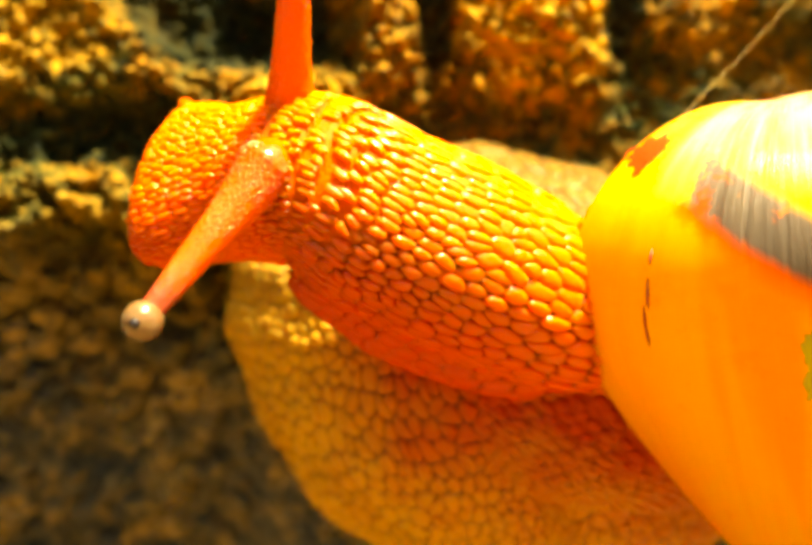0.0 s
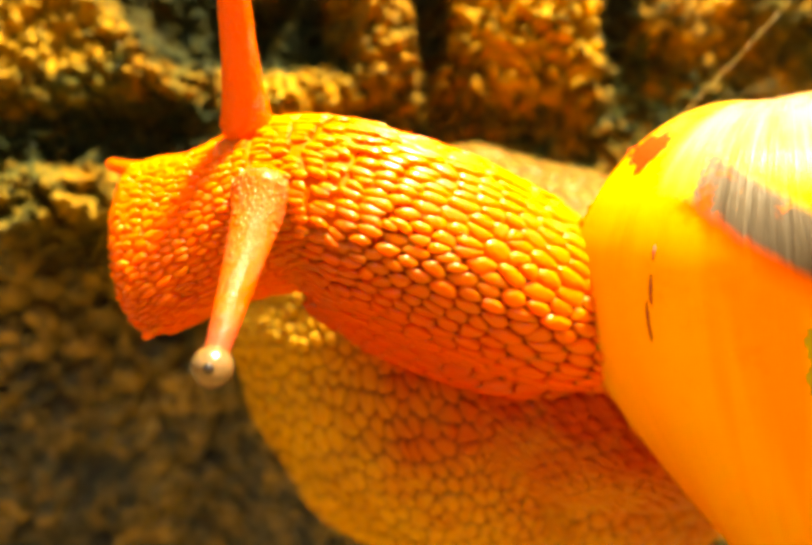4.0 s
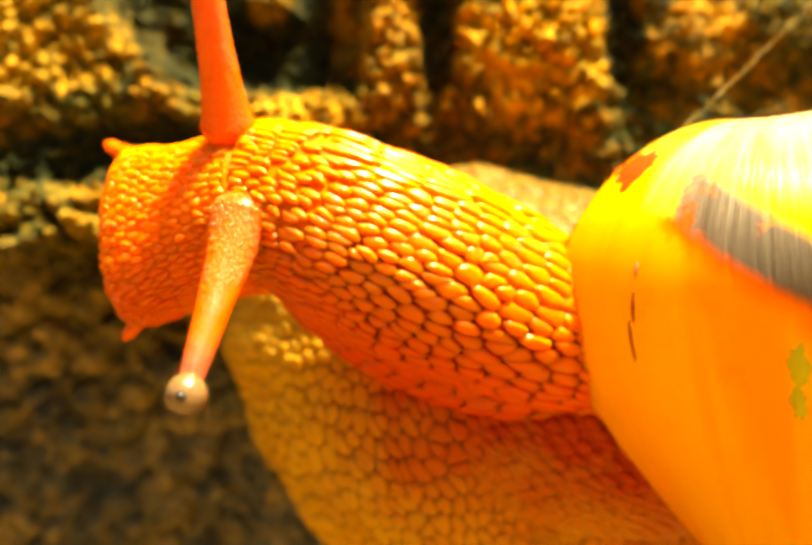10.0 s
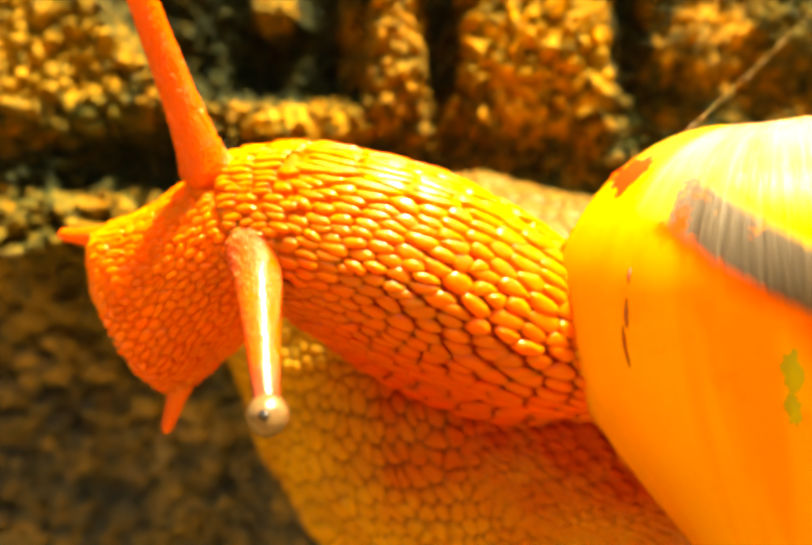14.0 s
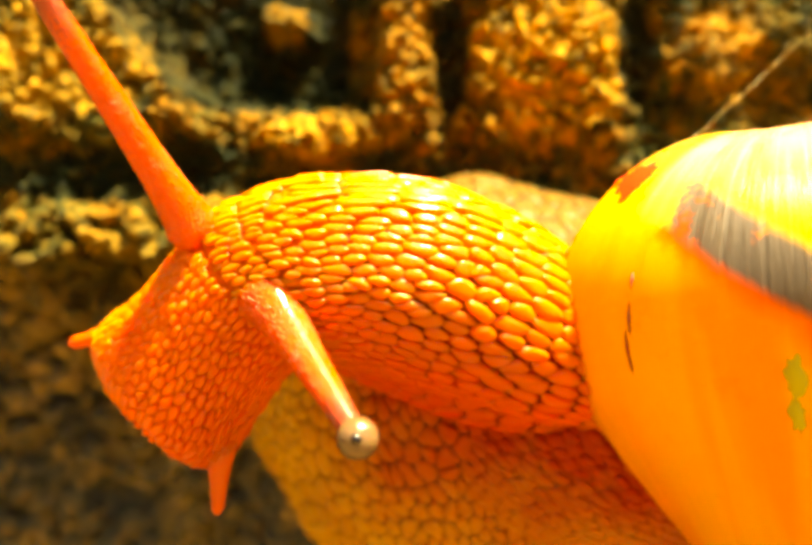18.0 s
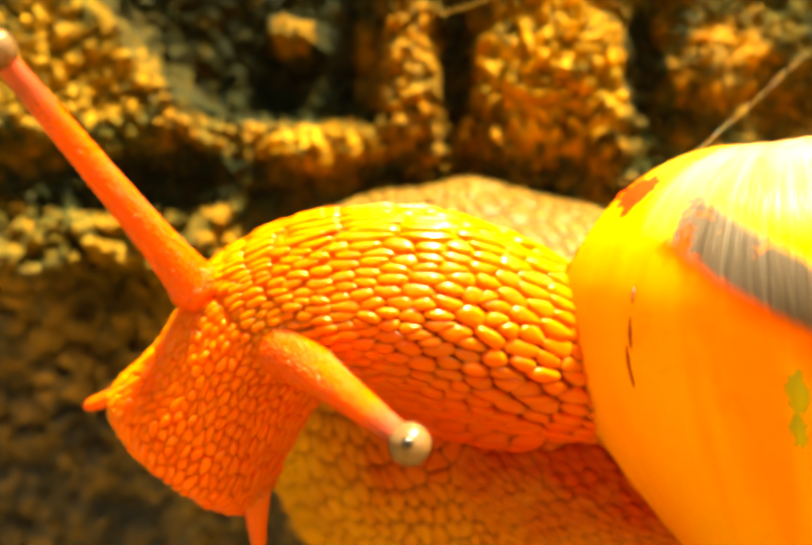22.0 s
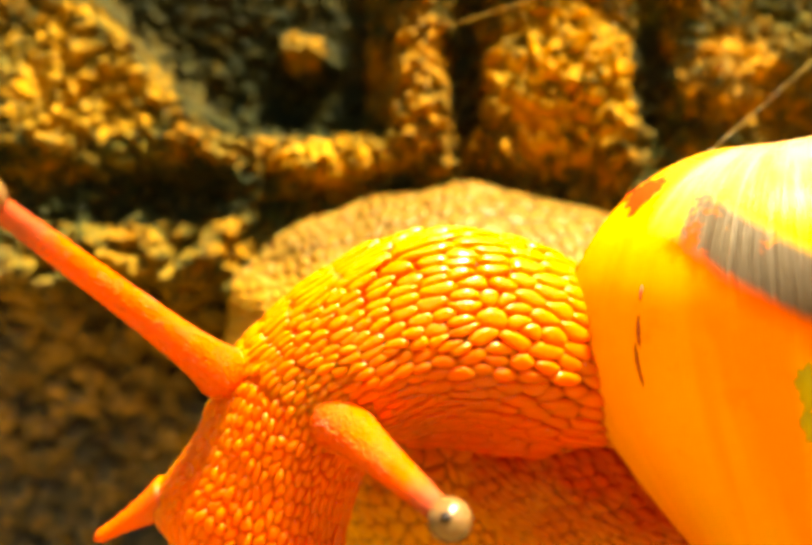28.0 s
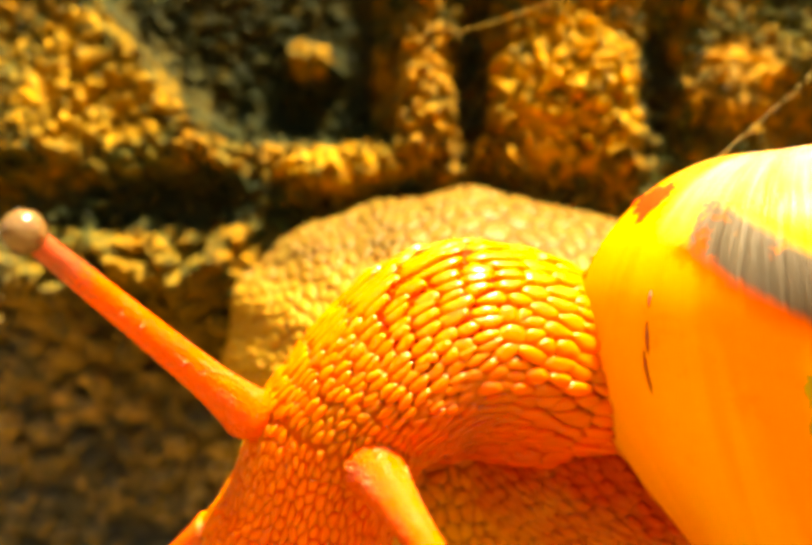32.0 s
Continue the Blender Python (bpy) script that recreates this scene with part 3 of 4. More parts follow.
def foot_point(w, rho, lift=0.0):
    c, s = math.cos(w), math.sin(w)
    a = 11.7 if c < 0 else 17.0
    b = 9.0 if s > 0 else 12.2
    k = (abs(c) ** 2.35 + abs(s) ** 2.35) ** (-1 / 2.35)
    wave = 1 + 0.012 * math.sin(w * 17) + 0.02 * math.sin(w * 5 + 1)
    x, z = a * k * c * rho * wave, b * k * s * rho * wave
    if s > 0:
        z *= 1 - 0.38 * max(0.0, c)
    x += 0.33 * max(0.0, -z) * (1 if c < 0 else max(0.0, 1 - c * 3))
    h = 9.6 * max(0.0, 1 - rho ** 1.6) ** 0.72 + 0.5 * (1 - rho ** 14) + lift
    return Vector((FOOT_AT.x + x, FOOT_AT.y - h, FOOT_AT.z + z))


def build_foot():
    n, rows = 120, 34
    secs = []
    for i in range(rows + 1):
        rho = 1 - (i / rows) ** 1.5 * 0.98
        secs.append([local(foot_point(2 * math.pi * j / n, rho)) for j in range(n)])
    secs.insert(0, [local(foot_point(2 * math.pi * j / n, 0.97) * 1.0 + Vector((0, 1.6, 0))) for j in range(n)])
    v, f = loft(secs)
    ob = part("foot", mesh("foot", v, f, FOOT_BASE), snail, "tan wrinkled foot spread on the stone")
    return ob


def foot_warts(ob):
    """Warts over the foot: longer downwards on the lower side."""
    def edge(x, z):
        w = math.atan2(z, x)
        p = foot_point(w, 1.0)
        return math.hypot(x, z) / math.hypot(p.x - FOOT_AT.x, p.z - FOOT_AT.z), w

    pts, size = [], 0.50
    for j in range(-38, 30):
        for i in range(-30, 34):
            x, z = (i + 0.5 * (j % 2) + rng.uniform(-0.42, 0.42)) * size, (j + rng.uniform(-0.42, 0.42)) * size * 1.12
            rho, w = edge(x, z * 1.3)
            if rho < 0.985:
                pts.append((x, z))

    def surface(x, z, h):
        rho, w = edge(x, z * 1.3)
        rho = max(0.03, min(rho, 0.995))
        p, q, t = foot_point(w, rho), foot_point(w, rho - 0.01), foot_point(w + 0.01, rho)
        out = (t - p).cross(q - p).normalized()
        return local(p + out * (-h if out.y > 0 else h))

    heap = Heap()
    for c, poly in zip(pts, cells(pts, 1.1)):
        v, f = bump_on(surface, soften(poly), c, 0.12 * rng.uniform(0.5, 1.3), 0.975)
        o = len(heap.verts)
        heap.verts += v
        heap.faces += [tuple(q + o for q in g) for g in f]
    tagged(part("skin_grain", mesh("skin_grain", heap.verts, heap.faces, FOOT_SKIN), ob, "fine tan warts"), kind="stuff")


foot = build_foot()


def build_body_side():
    """The flesh between the neck's root and the foot, half under the shell."""
    mid, size = Vector((7.4, 38.9, -5.4)), Vector((7.6, 3.6, 4.8))
    turn = pose(0, 0, 0, 0, 12, 0).to_3x3()

    def at(lon, lat, lift=0.0):
        d = Vector((math.cos(lat) * math.cos(lon), math.cos(lat) * math.sin(lon), math.sin(lat)))
        k = 1 + 0.05 * noise.noise(d * 2.3)
        return mid + turn @ (Vector((d.x * size.x, d.y * size.y, d.z * size.z)) * k + d * lift)

    n, secs = 64, []
    for i in range(33):
        lat = math.pi * (i / 32 - 0.5) * 0.995
        secs.append([local(at(2 * math.pi * j / n, lat)) for j in range(n)])
    v, f = loft(secs)
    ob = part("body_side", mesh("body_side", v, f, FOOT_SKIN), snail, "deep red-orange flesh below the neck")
    heap = Heap()
    for k in range(1500):
        lat = math.asin(max(-0.98, min(0.98, 1 - 2 * (k + 0.5) / 1500)))
        lon = k * 2.39996 + rng.uniform(-0.03, 0.03)
        p, q, t = at(lon, lat), at(lon + 0.02, lat), at(lon, lat + 0.02)
        up = (q - p).cross(t - p).normalized()
        if up.dot(p - mid) < 0:
            up = -up
        m = frame_of(Vector(local(p)), (-0.8, 0, 0.5), up)
        heap.add(m, (rng.uniform(0.6, 0.95), rng.uniform(0.40, 0.52), rng.uniform(0.13, 0.18)))
    tagged(part("skin_grain", mesh("skin_grain", heap.verts, heap.faces, FOOT_SKIN), ob, "flat red-orange warts"), kind="stuff")


build_body_side()

# neck: rigid folds that follow the bending of the body. Seconds, then the middle of the neck, the nape, the head's way ahead and its back
NECK_ROWS = [
    (0, (-0.5, 33.1, 1.3), (-3.7, 32.8, 3.1), (-0.81, 0.56, -0.18), (-0.56, -0.65, 0.51)),
    (1, (-0.5, 33.0, 1.2), (-3.5, 32.8, 2.8), (-0.81, 0.54, -0.24), (-0.58, -0.67, 0.46)),
    (2, (-0.5, 33.0, 1.0), (-4.2, 32.8, 2.7), (-0.8, 0.52, -0.29), (-0.6, -0.71, 0.37)),
    (3, (-0.5, 33.0, 1.1), (-4.1, 32.8, 2.5), (-0.8, 0.49, -0.35), (-0.6, -0.73, 0.33)),
    (4, (-0.4, 33.0, 1.0), (-4.5, 33.0, 2.2), (-0.82, 0.38, -0.43), (-0.54, -0.78, 0.33)),
    (7, (-0.3, 33.0, 0.9), (-4.8, 33.0, 2.3), (-0.85, 0.34, -0.4), (-0.47, -0.83, 0.28)),
    (9, (-0.2, 33.0, 0.8), (-4.7, 32.9, 2.6), (-0.82, 0.46, -0.33), (-0.54, -0.81, 0.22)),
    (12, (-0.2, 33.1, 0.8), (-4.9, 32.8, 2.6), (-0.79, 0.46, -0.39), (-0.52, -0.85, 0.06)),
    (13, (-0.2, 33.1, 0.8), (-5.0, 32.9, 2.3), (-0.74, 0.42, -0.53), (-0.47, -0.88, -0.04)),
    (14.5, (-0.2, 33.0, 1.0), (-4.9, 32.8, 1.7), (-0.69, 0.35, -0.63), (-0.39, -0.92, -0.08)),
    (16.5, (-0.1, 32.9, 0.9), (-5.2, 32.6, 0.7), (-0.57, 0.29, -0.77), (-0.34, -0.93, -0.1)),
    (20, (-0.2, 33.0, 0.25), (-5.1, 32.6, 0.05), (-0.49, 0.29, -0.82), (-0.3, -0.94, -0.15)),
    (22, (-0.0, 32.9, 0.1), (-4.8, 32.6, -0.6), (-0.43, 0.24, -0.87), (-0.22, -0.96, -0.16)),
    (24, (0.2, 32.9, 0.0), (-4.7, 32.4, -1.4), (-0.31, 0.24, -0.92), (-0.21, -0.96, -0.18)),
    (25.5, (0.4, 33.0, -0.3), (-4.4, 32.5, -2.0), (-0.3, 0.26, -0.92), (-0.22, -0.96, -0.2)),
    (28, (0.9, 33.0, -0.5), (-3.9, 32.4, -3.1), (-0.28, 0.18, -0.94), (-0.12, -0.98, -0.15)),
    (30, (0.9, 33.0, -0.6), (-3.3, 32.4, -3.8), (-0.26, 0.22, -0.94), (-0.17, -0.97, -0.18)),
    (32, (0.9, 33.1, -0.7), (-2.9, 32.3, -4.1), (-0.26, 0.31, -0.91), (-0.22, -0.94, -0.26)),
]
# the two long tentacles: seconds, root and tip
NEAR_ROWS = [
    (0, (-4.9, 30.8, 2.8), (-8.2, 28.3, -1.7)),
    (1, (-4.6, 30.8, 2.3), (-7.2, 27.3, -2.0)),
    (2, (-5.1, 30.8, 1.9), (-6.7, 26.9, -2.5)),
    (3, (-4.9, 30.8, 1.9), (-6.6, 27.5, -2.9)),
    (4, (-5.1, 30.8, 1.9), (-6.2, 27.4, -3.1)),
    (6.5, (-5.1, 30.8, 1.6), (-6.0, 27.2, -3.2)),
    (9, (-5.4, 30.9, 1.8), (-5.7, 27.5, -3.2)),
    (10.5, (-5.2, 30.9, 1.5), (-6.4, 27.8, -3.6)),
    (12, (-5.5, 31.0, 1.5), (-6.1, 27.8, -3.7)),
    (13, (-5.2, 31.0, 1.2), (-5.1, 27.6, -3.9)),
    (14, (-4.6, 31.0, 0.7), (-3.5, 27.2, -4.0)),
    (14.5, (-4.7, 31.0, 0.5), (-2.7, 27.4, -4.0)),
    (16.5, (-4.5, 30.8, -0.4), (-1.2, 27.1, -3.9)),
    (18, (-4.2, 30.8, -0.6), (-1.0, 27.4, -4.5)),
    (20, (-4.1, 30.8, -1.2), (-0.1, 27.7, -4.6)),
    (22, (-3.6, 30.8, -1.8), (0.5, 27.0, -4.2)),
    (24, (-3.3, 30.6, -2.5), (0.8, 26.6, -4.4)),
    (25.5, (-3.0, 30.8, -3.1), (1.1, 26.5, -4.7)),
    (28, (-2.2, 30.7, -4.0), (1.4, 26.4, -6.2)),
    (28.5, (-2.2, 30.7, -4.1), (1.6, 27.0, -6.9)),
    (30, (-1.7, 30.7, -4.8), (1.7, 26.7, -7.9)),
    (32, (-1.3, 30.6, -5.3), (1.6, 26.0, -8.1)),
]
FAR_ROWS = [
    (0, (-4.3, 32.7, 5.1), (-3.4, 27.6, 12.9)),
    (1, (-4.2, 32.6, 4.8), (-3.9, 27.6, 12.7)),
    (2, (-5.1, 32.5, 4.6), (-4.8, 27.6, 12.5)),
    (3, (-5.2, 32.5, 4.5), (-4.8, 27.6, 12.4)),
    (4, (-5.8, 32.6, 4.4), (-6.0, 27.6, 12.2)),
    (7, (-6.0, 32.4, 4.4), (-6.5, 27.6, 12.4)),
    (9, (-5.9, 32.2, 4.8), (-6.5, 27.6, 12.9)),
    (12, (-6.1, 31.9, 4.6), (-6.7, 27.6, 12.8)),
    (13, (-6.5, 31.9, 4.0), (-7.8, 27.6, 12.2)),
    (14.5, (-6.4, 31.7, 3.4), (-9.2, 27.6, 11.3)),
    (16.5, (-6.7, 31.5, 2.3), (-10.6, 27.6, 9.8)),
    (20, (-7.0, 31.4, 1.2), (-10.2, 25.3, 7.4)),
    (22, (-6.8, 31.2, 0.2), (-11.0, 25.9, 6.5)),
    (24, (-6.9, 31.1, -0.9), (-12.2, 26.8, 5.4)),
    (25.5, (-6.6, 31.3, -1.5), (-10.9, 24.9, 3.7)),
    (28, (-6.1, 31.0, -2.5), (-10.8, 24.5, 2.2)),
    (30, (-5.5, 31.1, -3.3), (-10.3, 24.7, 1.5)),
    (32, (-5.5, 31.1, -3.6), (-10.0, 24.7, 1.4)),
]
FOLDS, NECK_LONG, BODY_LONG = 40, 18.4, 25.0
MOUTH_IN, MOUTH = Vector((10.6, 38.0, -3.4)), Vector((5.9, 35.6, -2.3))
# along the body from inside the shell to the snout: half width, height to the back, depth to the sole, rise of the middle, skirt, sag to the low side
PROFILE = [(0.0, 2.4, 2.4, 2.4, 0.0, 0.0, 0.0), (4.0, 2.6, 2.5, 2.6, 0.0, 0.15, 0.0), (6.0, 2.9, 2.75, 2.8, 0.0, 0.5, 0.0),
           (9.0, 3.3, 3.15, 3.1, 0.0, 0.55, 0.1), (12.5, 3.4, 3.2, 3.9, 0.0, 0.5, 0.3), (15.5, 3.1, 2.8, 5.0, 0.0, 0.35, 0.6),
           (17.4, 2.85, 2.5, 5.0, 0.0, 0.15, 0.35), (18.4, 2.85, 2.4, 4.6, 0.0, 0.0, 0.1), (20.0, 2.8, 2.15, 3.2, 0.2, 0.0, 0.02),
           (21.5, 2.85, 1.75, 2.7, 0.5, 0.0, 0.05), (22.8, 3.2, 1.45, 2.6, 0.8, 0.0, 0.0), (23.6, 3.25, 1.3, 2.5, 0.85, 0.0, 0.0),
           (24.2, 3.0, 1.15, 2.2, 0.75, 0.0, 0.0), (24.6, 2.5, 1.0, 1.8, 0.6, 0.0, 0.0), (24.85, 1.8, 0.85, 1.3, 0.2, 0.0, 0.0),
           (24.97, 1.0, 0.5, 0.8, 0.1, 0.0, 0.0), (25.0, 0.05, 0.05, 0.05, 0.1, 0.0, 0.0)]
PROFILE_AT = [row[0] for row in PROFILE]


def profile(s):
    near = (s - 0.4, s, s + 0.4) if s < 23.5 else (s,)
    return [sum(float(np.interp(q, PROFILE_AT, [row[k] for row in PROFILE])) for q in near) / len(near) for k in range(1, 7)]


def girth(s):
    wide, up, down = profile(s)[:3]
    return 0.5 * wide + 0.25 * (up + down)


def skin_at(s, w, lift=0.0):
    """The body's surface at rest, straightened along z; lift is the height over it."""
    s = min(s, BODY_LONG - 0.01)
    wide, up, down, rise, skirt, side = profile(s)
    c, d = math.cos(w), math.sin(w)
    wide *= 1 + skirt * max(0.0, c) * max(0.0, -d) * 1.6
    return Vector(((wide + lift) * c + side, ((up if d > 0 else down) + lift) * d + rise, s - NECK_LONG + lift * max(0.0, s - 24.2)))


def clip(poly, n, d):
    """The part of a flat polygon on the near side of a line."""
    out = []
    for k in range(len(poly)):
        a, b = poly[k - 1], poly[k]
        fa, fb = a[0] * n[0] + a[1] * n[1] - d, b[0] * n[0] + b[1] * n[1] - d
        if (fa <= 0) != (fb <= 0):
            t = fa / (fa - fb)
            out.append((a[0] + (b[0] - a[0]) * t, a[1] + (b[1] - a[1]) * t))
        if fb <= 0:
            out.append(b)
    return out


def cells(points, reach, count=None):
    """The cell of each point among its neighbours."""
    P = np.array(points)
    made = []
    for k in range(len(P) if count is None else count):
        d = P - P[k]
        q = (d * d).sum(1)
        near = np.where((q < (2 * reach) ** 2) & (q > 1e-12))[0]
        poly = [(-reach, -reach), (reach, -reach), (reach, reach), (-reach, reach)]
        for m in near[np.argsort(q[near])][:16]:
            poly = clip(poly, d[m], q[m] / 2)
        made.append([(P[k][0] + x, P[k][1] + y) for x, y in poly])
    return made


def bump_on(surface, poly, centre, high, gap=0.975, stretch=1.0):
    """A rounded scale over one cell: surface(x, y, lift) gives its places."""
    n = len(poly)
    verts, faces = [], []
    for k, h in ((gap, -0.2), (gap * 0.91, 0.42), (gap * 0.70, 0.86), (gap * 0.38, 1.0)):
        for x, y in poly:
            verts.append(tuple(surface(centre[0] + (x - centre[0]) * k * stretch, centre[1] + (y - centre[1]) * k, h * high)))
    for i in range(3):
        for j in range(n):
            k = (j + 1) % n
            faces.append((i * n + j, i * n + k, (i + 1) * n + k, (i + 1) * n + j))
    faces.append(tuple(3 * n + j for j in range(n)))
    return verts, faces


def soften(poly):
    """Corners cut, so that a cell has a rounder outline."""
    out = []
    for k in range(len(poly)):
        a, b = poly[k - 1], poly[k]
        if math.hypot(b[0] - a[0], b[1] - a[1]) < 0.05:
            out.append(((a[0] + b[0]) / 2, (a[1] + b[1]) / 2))
            continue
        out += [(a[0] * 0.72 + b[0] * 0.28, a[1] * 0.72 + b[1] * 0.28), (a[0] * 0.28 + b[0] * 0.72, a[1] * 0.28 + b[1] * 0.72)]
    return out


def body_cells():
    """Rows of points over neck and head, finer to the front; flat coordinates are (s * 0.52, w * 3.2)."""
    pts, s, row = [], 3.0, 0
    while s < 24.7:
        u = min(1.0, max(0.0, (s - 7) / 10.5))
        long, wide = 1.15 * (1 - u) + 0.48 * u, 0.52 * (1 - u) + 0.30 * u
        n = max(7, int(2 * math.pi * girth(s) / wide))
        for j in range(n):
            w = 2 * math.pi * (j + 0.5 * (row % 2) + rng.uniform(-0.42, 0.42)) / n
            if row % 2 and 2.3 < w % (2 * math.pi) < 3.7 and s < 17:
                continue
            pts.append(((s + rng.uniform(-0.46, 0.46) * long) * 0.52, (w % (2 * math.pi)) * 3.2))
        s += long
        row += 1
    full = 2 * math.pi * 3.2
    for again in (True, False):
        wrap = [(a, b + full) for a, b in pts if b < 3] + [(a, b - full) for a, b in pts if b > full - 3]
        made = cells(pts + wrap, 1.4, len(pts))
        if again:
            mean = [(sum(p[0] for p in c) / len(c), sum(p[1] for p in c) / len(c)) for c in made]
            pts = [(a * 0.4 + c * 0.6, (b * 0.4 + d * 0.6) % full) for (a, b), (c, d) in zip(pts, mean)]
    return pts, made


SKIN_POINTS, SKIN_CELLS = body_cells()


def spine(mid, nape, way):
    """Places and directions along the body for the middle of each fold."""
    mid, nape, way = Vector(mid), Vector(nape), Vector(way)
    pts = [MOUTH_IN, MOUTH, mid, nape]
    slopes = [MOUTH - MOUTH_IN, (mid - MOUTH_IN) / 2, (nape - MOUTH) / 2, way * (nape - mid).length * 1.25]
    dense = []
    for i in range(3):
        p, q, a, b = pts[i], pts[i + 1], slopes[i], slopes[i + 1]
        for k in range(24):
            u = k / 24
            dense.append(p * (2 * u ** 3 - 3 * u * u + 1) + a * (u ** 3 - 2 * u * u + u) + q * (3 * u * u - 2 * u ** 3) + b * (u ** 3 - u * u))
    ahead = len(dense)
    dense += [nape + way * (0.25 * k) for k in range(18)]
    for _ in range(110):
        mean = [(a + b) / 2 for a, b in zip(dense, dense[2:])]
        dense[1:ahead + 9] = [p.lerp(m, 0.5) for p, m in zip(dense[1:ahead + 9], mean)]
    lens = [0.0]
    for a, b in zip(dense, dense[1:]):
        lens.append(lens[-1] + (b - a).length)
    scale = lens[ahead] / NECK_LONG
    out = []
    for i in range(FOLDS):
        want = scale * NECK_LONG * (i + 0.5) / FOLDS
        k = max(j for j in range(len(lens)) if lens[j] <= want)
        u = (want - lens[k]) / (lens[k + 1] - lens[k])
        a, b = max(k - 5, 0), min(k + 6, len(dense) - 1)
        out.append((dense[k].lerp(dense[k + 1], u), (dense[b] - dense[a]).normalized()))
    return out, dense[ahead], (dense[ahead + 5] - dense[ahead - 5]).normalized().lerp(way, 0.6)


def body_pose(place, way, back):
    """Local z along the body, local y to the back, local x to the side."""
    z, back = Vector(way).normalized(), Vector(back)
    y = (back - z * back.dot(z)).normalized()
    x = y.cross(z)
    m = Matrix((x, y, z)).transposed().to_4x4()
    m.translation = (Vector(place) - BASE) * MM
    return m


def body_poses(mid, nape, way, back):
    """The poses of all folds and of the head; the back turns from the shell's to the head's."""
    out = []
    line, nape, way = spine(mid, nape, way)
    for i, (place, ahead) in enumerate(line):
        u = min(1.0, max(0.0, (NECK_LONG * (i + 0.5) / FOLDS - 6) / (NECK_LONG - 6)))
        u = u * u * (3 - 2 * u)
        out.append(body_pose(place, ahead, Vector((0, -0.97, 0.22)).lerp(Vector(back), u)))
    return out + [body_pose(nape, way, back)]


def slab(start, end, rows, shrink=0.985, n=56):
    """The smooth flesh under the scales from start to end along the body, with rounded ends."""
    secs = []
    for k in range(rows + 1):
        s = start + (end - start) * k / rows
        e = min(k, rows - k) / rows
        f = shrink * (0.88 + 0.02 * k if rows > 12 and k < 5 else 0.86 if e == 0 and rows < 12 else 0.95 if e < 0.15 and rows < 12 else 1.0)
        secs.append([tuple(skin_at(s, 2 * math.pi * j / n, girth(s) * (f - 1 - 0.025 * max(0.0, math.cos(2 * math.pi * j / n))))) for j in range(n)])
    return loft(secs)


def shift(verts, dz):
    return [(x, y, z + dz) for x, y, z in verts]


def build_body():
    """The folds of the neck, then the head, each with the scales that belong to it."""
    step = NECK_LONG / FOLDS
    owners = [[] for _ in range(FOLDS + 1)]
    for k, (a, b) in enumerate(SKIN_POINTS):
        owners[min(FOLDS, int(a / 0.52 / step))].append(k)
    made, single = [], 0
    flat = lambda x, y, h: skin_at(x / 0.52, y / 3.2, h)
    for i, own in enumerate(owners):
        neck = i < FOLDS
        mid = (i + 0.5) * step - NECK_LONG if neck else 0.0
        v, f = slab((i - 0.8) * step, (i + 1.8) * step, 8, 0.982) if neck else slab(NECK_LONG - 0.8, BODY_LONG, 60)
        if neck:
            ob = part("neck_fold", mesh("neck_fold", shift(v, -mid), f, GROOVE if i < 33 else HEAD_SKIN), snail)
        else:
            ob = part("head", mesh("head", v, f, HEAD_SKIN), snail, "orange head with fine warts")
        heap = Heap()
        for k in own:
            c, poly = SKIN_POINTS[k], soften(soften(SKIN_CELLS[k]))
            s, w = c[0] / 0.52, c[1] / 3.2
            u = min(1.0, max(0.0, (s - 8) / 11))
            v, f = bump_on(flat, poly, c, (0.13 * (1 - u) + 0.10 * u) * rng.uniform(0.6, 1.4), 0.985, 1.04 + (0.22 + 0.12 * u) * max(0.0, 0.3 - math.cos(w)) if neck else 1.0)
            v = shift(v, -mid)
            if neck and s > 7.0 and 0.35 < w < 2.6 and single < 300:
                single += 1
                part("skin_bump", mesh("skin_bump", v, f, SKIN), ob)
            else:
                o = len(heap.verts)
                heap.verts += v
                heap.faces += [tuple(q + o for q in g) for g in f]
        if heap.verts:
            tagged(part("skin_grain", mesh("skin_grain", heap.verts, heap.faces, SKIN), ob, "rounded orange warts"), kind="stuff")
        made.append(ob)
    feelers = []
    for side in (-1, 1):
        secs = []
        for k in range(13):
            u = k / 12
            rr = 0.78 * (1 - u) ** 1.5 + 0.24 * u * (1 if k < 12 else 0.4)
            secs.append([(rr * math.cos(2 * math.pi * j / 20), rr * math.sin(2 * math.pi * j / 20), 3.1 * u - 0.6) for j in range(20)])
        v, f = loft(secs)
        m = frame_of(Vector((side * 2.55, 0.75, 4.55)) * MM, (0, 1, 0), (side * 0.60, 0.05, 0.78))
        feelers.append((part("lower_tentacle", mesh("lower_tentacle", v, f, FEELER), made[-1], "short orange feeler", m), m))
    return made[:-1], made[-1], feelers


folds, head, feelers = build_body()
foot_warts(foot)


def stalk_radius(z, length, flare):
    u = min(1.0, max(0.0, z / length))
    return 0.34 + (0.26 if length > 7 else 0.36) * (1 - u) + flare * math.exp(-max(z, -0.5) / 1.1)


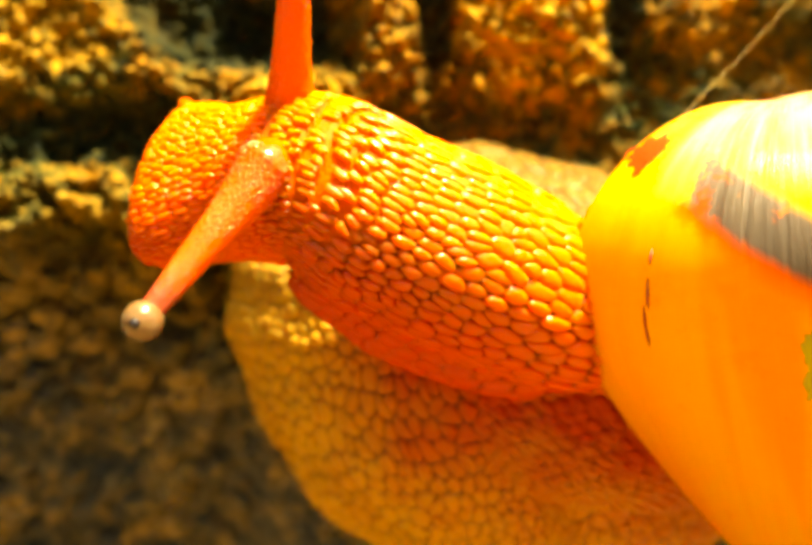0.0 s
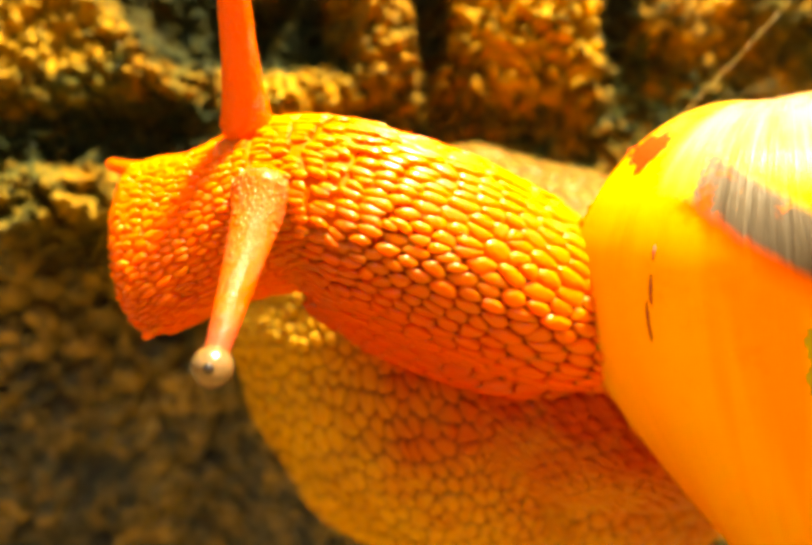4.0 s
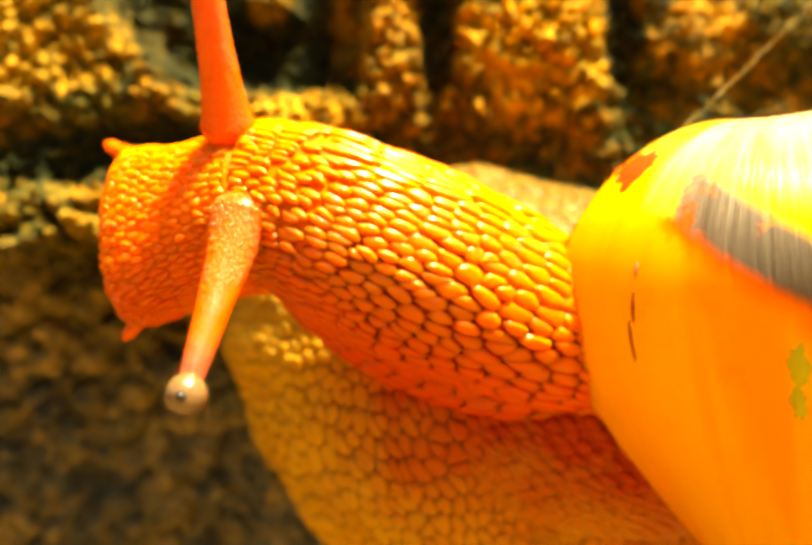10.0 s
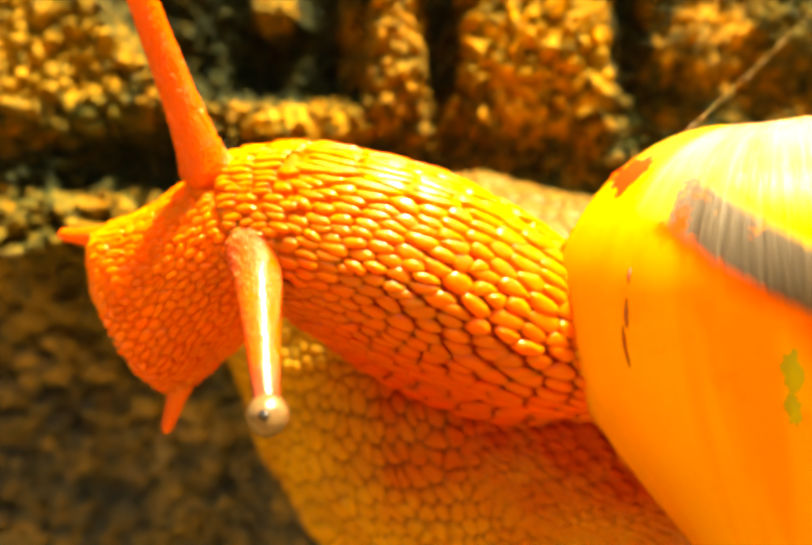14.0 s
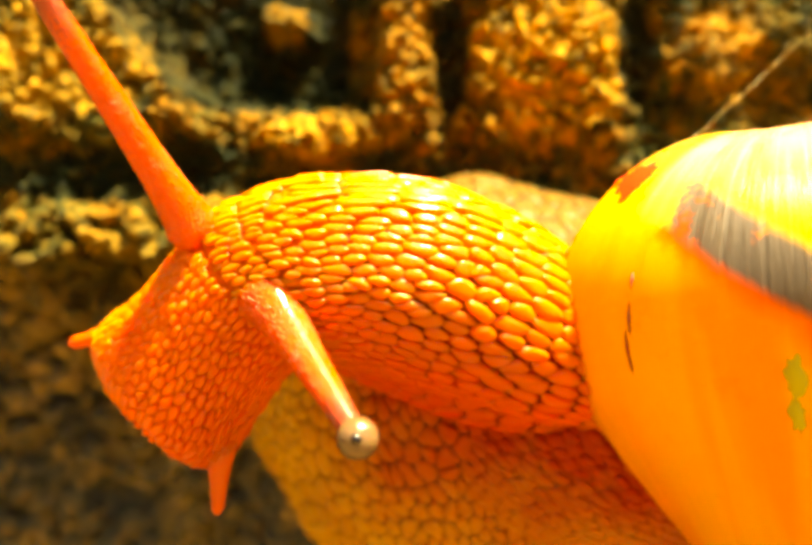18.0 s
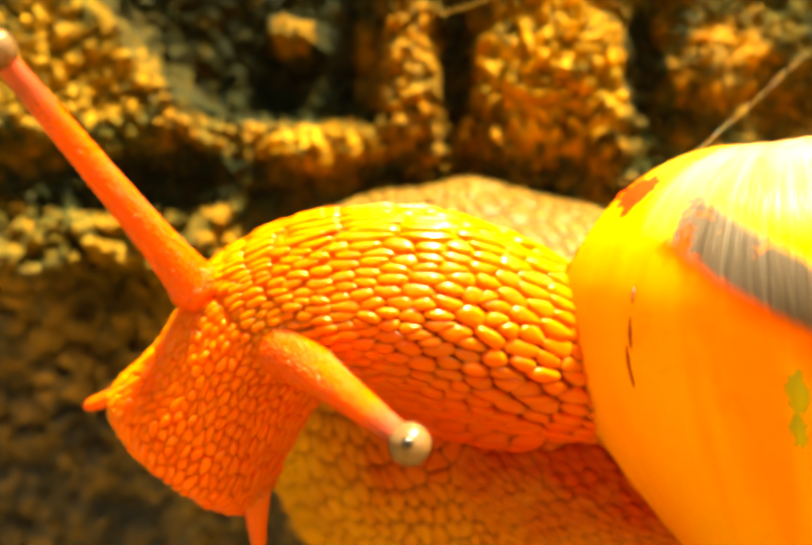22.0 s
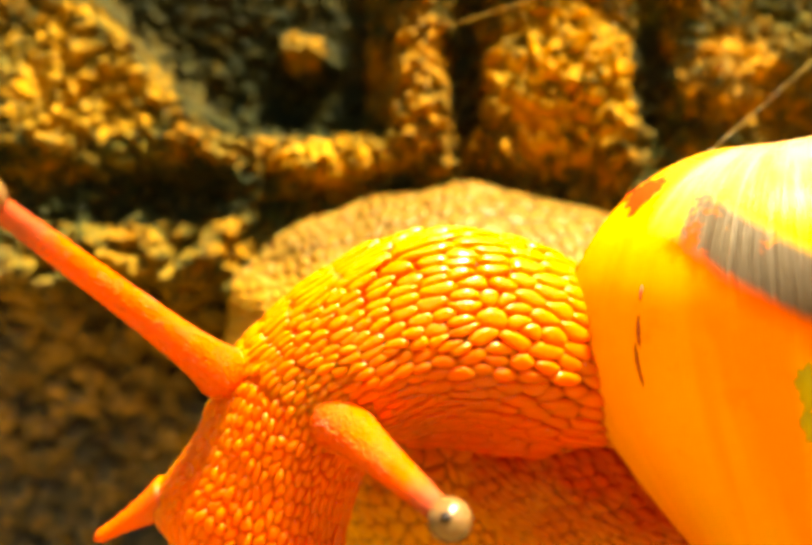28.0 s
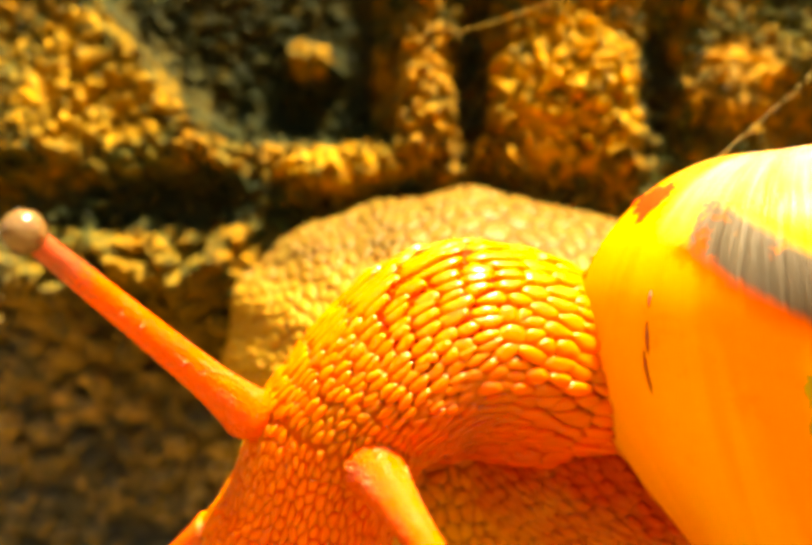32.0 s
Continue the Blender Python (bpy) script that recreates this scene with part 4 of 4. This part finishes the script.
def build_tentacle(length, eye_turn, flare):
    n, secs = 28, []
    for k in range(45):
        z = -1.0 + (length + 0.8) * k / 44
        r = stalk_radius(z, length, flare) * (1 + 0.6 * min(0.0, z))
        secs.append([(r * math.cos(2 * math.pi * j / n), r * math.sin(2 * math.pi * j / n), z) for j in range(n)])
    v, f = loft(secs)
    ob = part("upper_tentacle", mesh("upper_tentacle", v, f, STALK), snail, "long orange eye stalk")
    heap = Heap()
    z, k = -0.3, 0
    while z < length * 0.88:
        r = stalk_radius(z, length, flare)
        count = int(2 * math.pi * r / 0.12)
        for j in range(count):
            w = 2 * math.pi * (j + rng.random()) / count
            zz = z + rng.uniform(-0.1, 0.1)
            r = stalk_radius(zz, length, flare) * (1 + 0.6 * min(0.0, zz))
            heap.add(frame_of(Vector((r * math.cos(w), r * math.sin(w), zz)), (0, 0, 1), (math.cos(w), math.sin(w), 0)),
                     (rng.uniform(0.10, 0.20), rng.uniform(0.05, 0.09), rng.uniform(0.018, 0.036) * (1.15 - z / length)))
        z += 0.15
    tagged(part("skin_grain", mesh("skin_grain", heap.verts, heap.faces, STALK), ob), kind="stuff")
    secs = []
    for k in range(17):
        a = math.pi * (0.02 + 0.96 * k / 16)
        r = 0.61 * math.sin(a)
        secs.append([(r * math.cos(2 * math.pi * j / 24), r * math.sin(2 * math.pi * j / 24), length - 0.62 * math.cos(a)) for j in range(24)])
    v, f = loft(secs)
    bulb = part("eye_bulb", mesh("eye_bulb", v, f, BULB), ob, "pale rounded eye tip")
    secs = []
    for k in range(9):
        a = math.pi * (0.02 + 0.96 * k / 8)
        secs.append([(0.16 * math.sin(a) * math.cos(2 * math.pi * j / 14), 0.16 * math.sin(a) * math.sin(2 * math.pi * j / 14), -0.16 * math.cos(a)) for j in range(14)])
    v, f = loft(secs)
    part("pupil", mesh("pupil", v, f, PUPIL), bulb, "black eye spot", pose(0, 0, 0, 0, 0, eye_turn) @ pose(0, 0.50 * MM, (length + 0.30) * MM))
    return ob


near_tentacle, far_tentacle = build_tentacle(6.1, 0, 0.34), build_tentacle(9.3, 150, 0.27)


# ---- threads ----
def thread(points, radius, label):
    cu = bpy.data.curves.new("silk_thread", 'CURVE')
    cu.dimensions, cu.bevel_depth, cu.bevel_resolution = '3D', radius * MM, 2
    sp = cu.splines.new('POLY')
    sp.points.add(len(points) - 1)
    for p, q in zip(sp.points, points):
        p.co = (*(c * MM for c in q), 1)
    cu.materials.append(SILK)
    tagged(new("silk_thread", cu), label, "thread")


def sag(a, b, drop, n=12):
    a, b = Vector(a), Vector(b)
    return [a.lerp(b, k / n) - Vector((0, 0, drop * 4 * (k / n) * (1 - k / n))) for k in range(n + 1)]


thread(sag((10.2, 36.8, 5.3), (18.8, 43.0, 13.1), 0.1), 0.006, "fine golden silk thread from the shell to the stone")
thread(sag((0.5, 42.6, 12.65), (6.5, 42.2, 14.4), 0.08), 0.014, "fine golden silk thread between stone lumps")


# ---- what moves ----
def tentacle_pose(root, tip):
    root, tip = Vector(root), Vector(tip)
    z = (tip - root).normalized()
    back = Vector((0, -1, 0.15))
    y = (back - z * back.dot(z)).normalized()
    m = Matrix((y.cross(z), y, z)).transposed().to_4x4()
    m.translation = (root - BASE) * MM
    return m


# the foot creeps a little while the head bends down
FOOT_ROWS = [(0, 0.0, 0.0), (12, 0.0, 0.0), (18, -0.5, 0.4), (24, -1.2, 0.9), (32, -1.7, 1.2)]


# how far the short feelers are pushed out
FAR_FEELER = [(0, -0.3), (2, -0.1), (4, 0.2), (7, -0.5), (9, -0.2), (12, 0.3), (14.5, 0.3), (20, -0.4), (22, -0.3), (24, 0.7), (25.5, 1.1), (32, 1.1)]
NEAR_FEELER = [(0, -1.8), (2, -1.8), (4, -1.1), (7, -0.6), (12, -0.8), (14.5, 0.2), (20, 0.3), (32, 0.3)]


def motions():
    walk(foot, [(t, pose(x * MM, 0, z * MM)) for t, x, z in FOOT_ROWS])
    lines = [(row[0], body_poses(*row[1:])) for row in NECK_ROWS]
    for i, ob in enumerate(folds + [head]):
        walk(ob, [(t, poses[i]) for t, poses in lines])
    for (ob, rest), rows in zip(feelers, (FAR_FEELER, NEAR_FEELER)):
        walk(ob, [(t, rest @ pose(0, 0, out * MM)) for t, out in rows])
    walk(near_tentacle, [(t, tentacle_pose(a, b)) for t, a, b in NEAR_ROWS])
    walk(far_tentacle, [(t, tentacle_pose(a, b)) for t, a, b in FAR_ROWS])


motions()
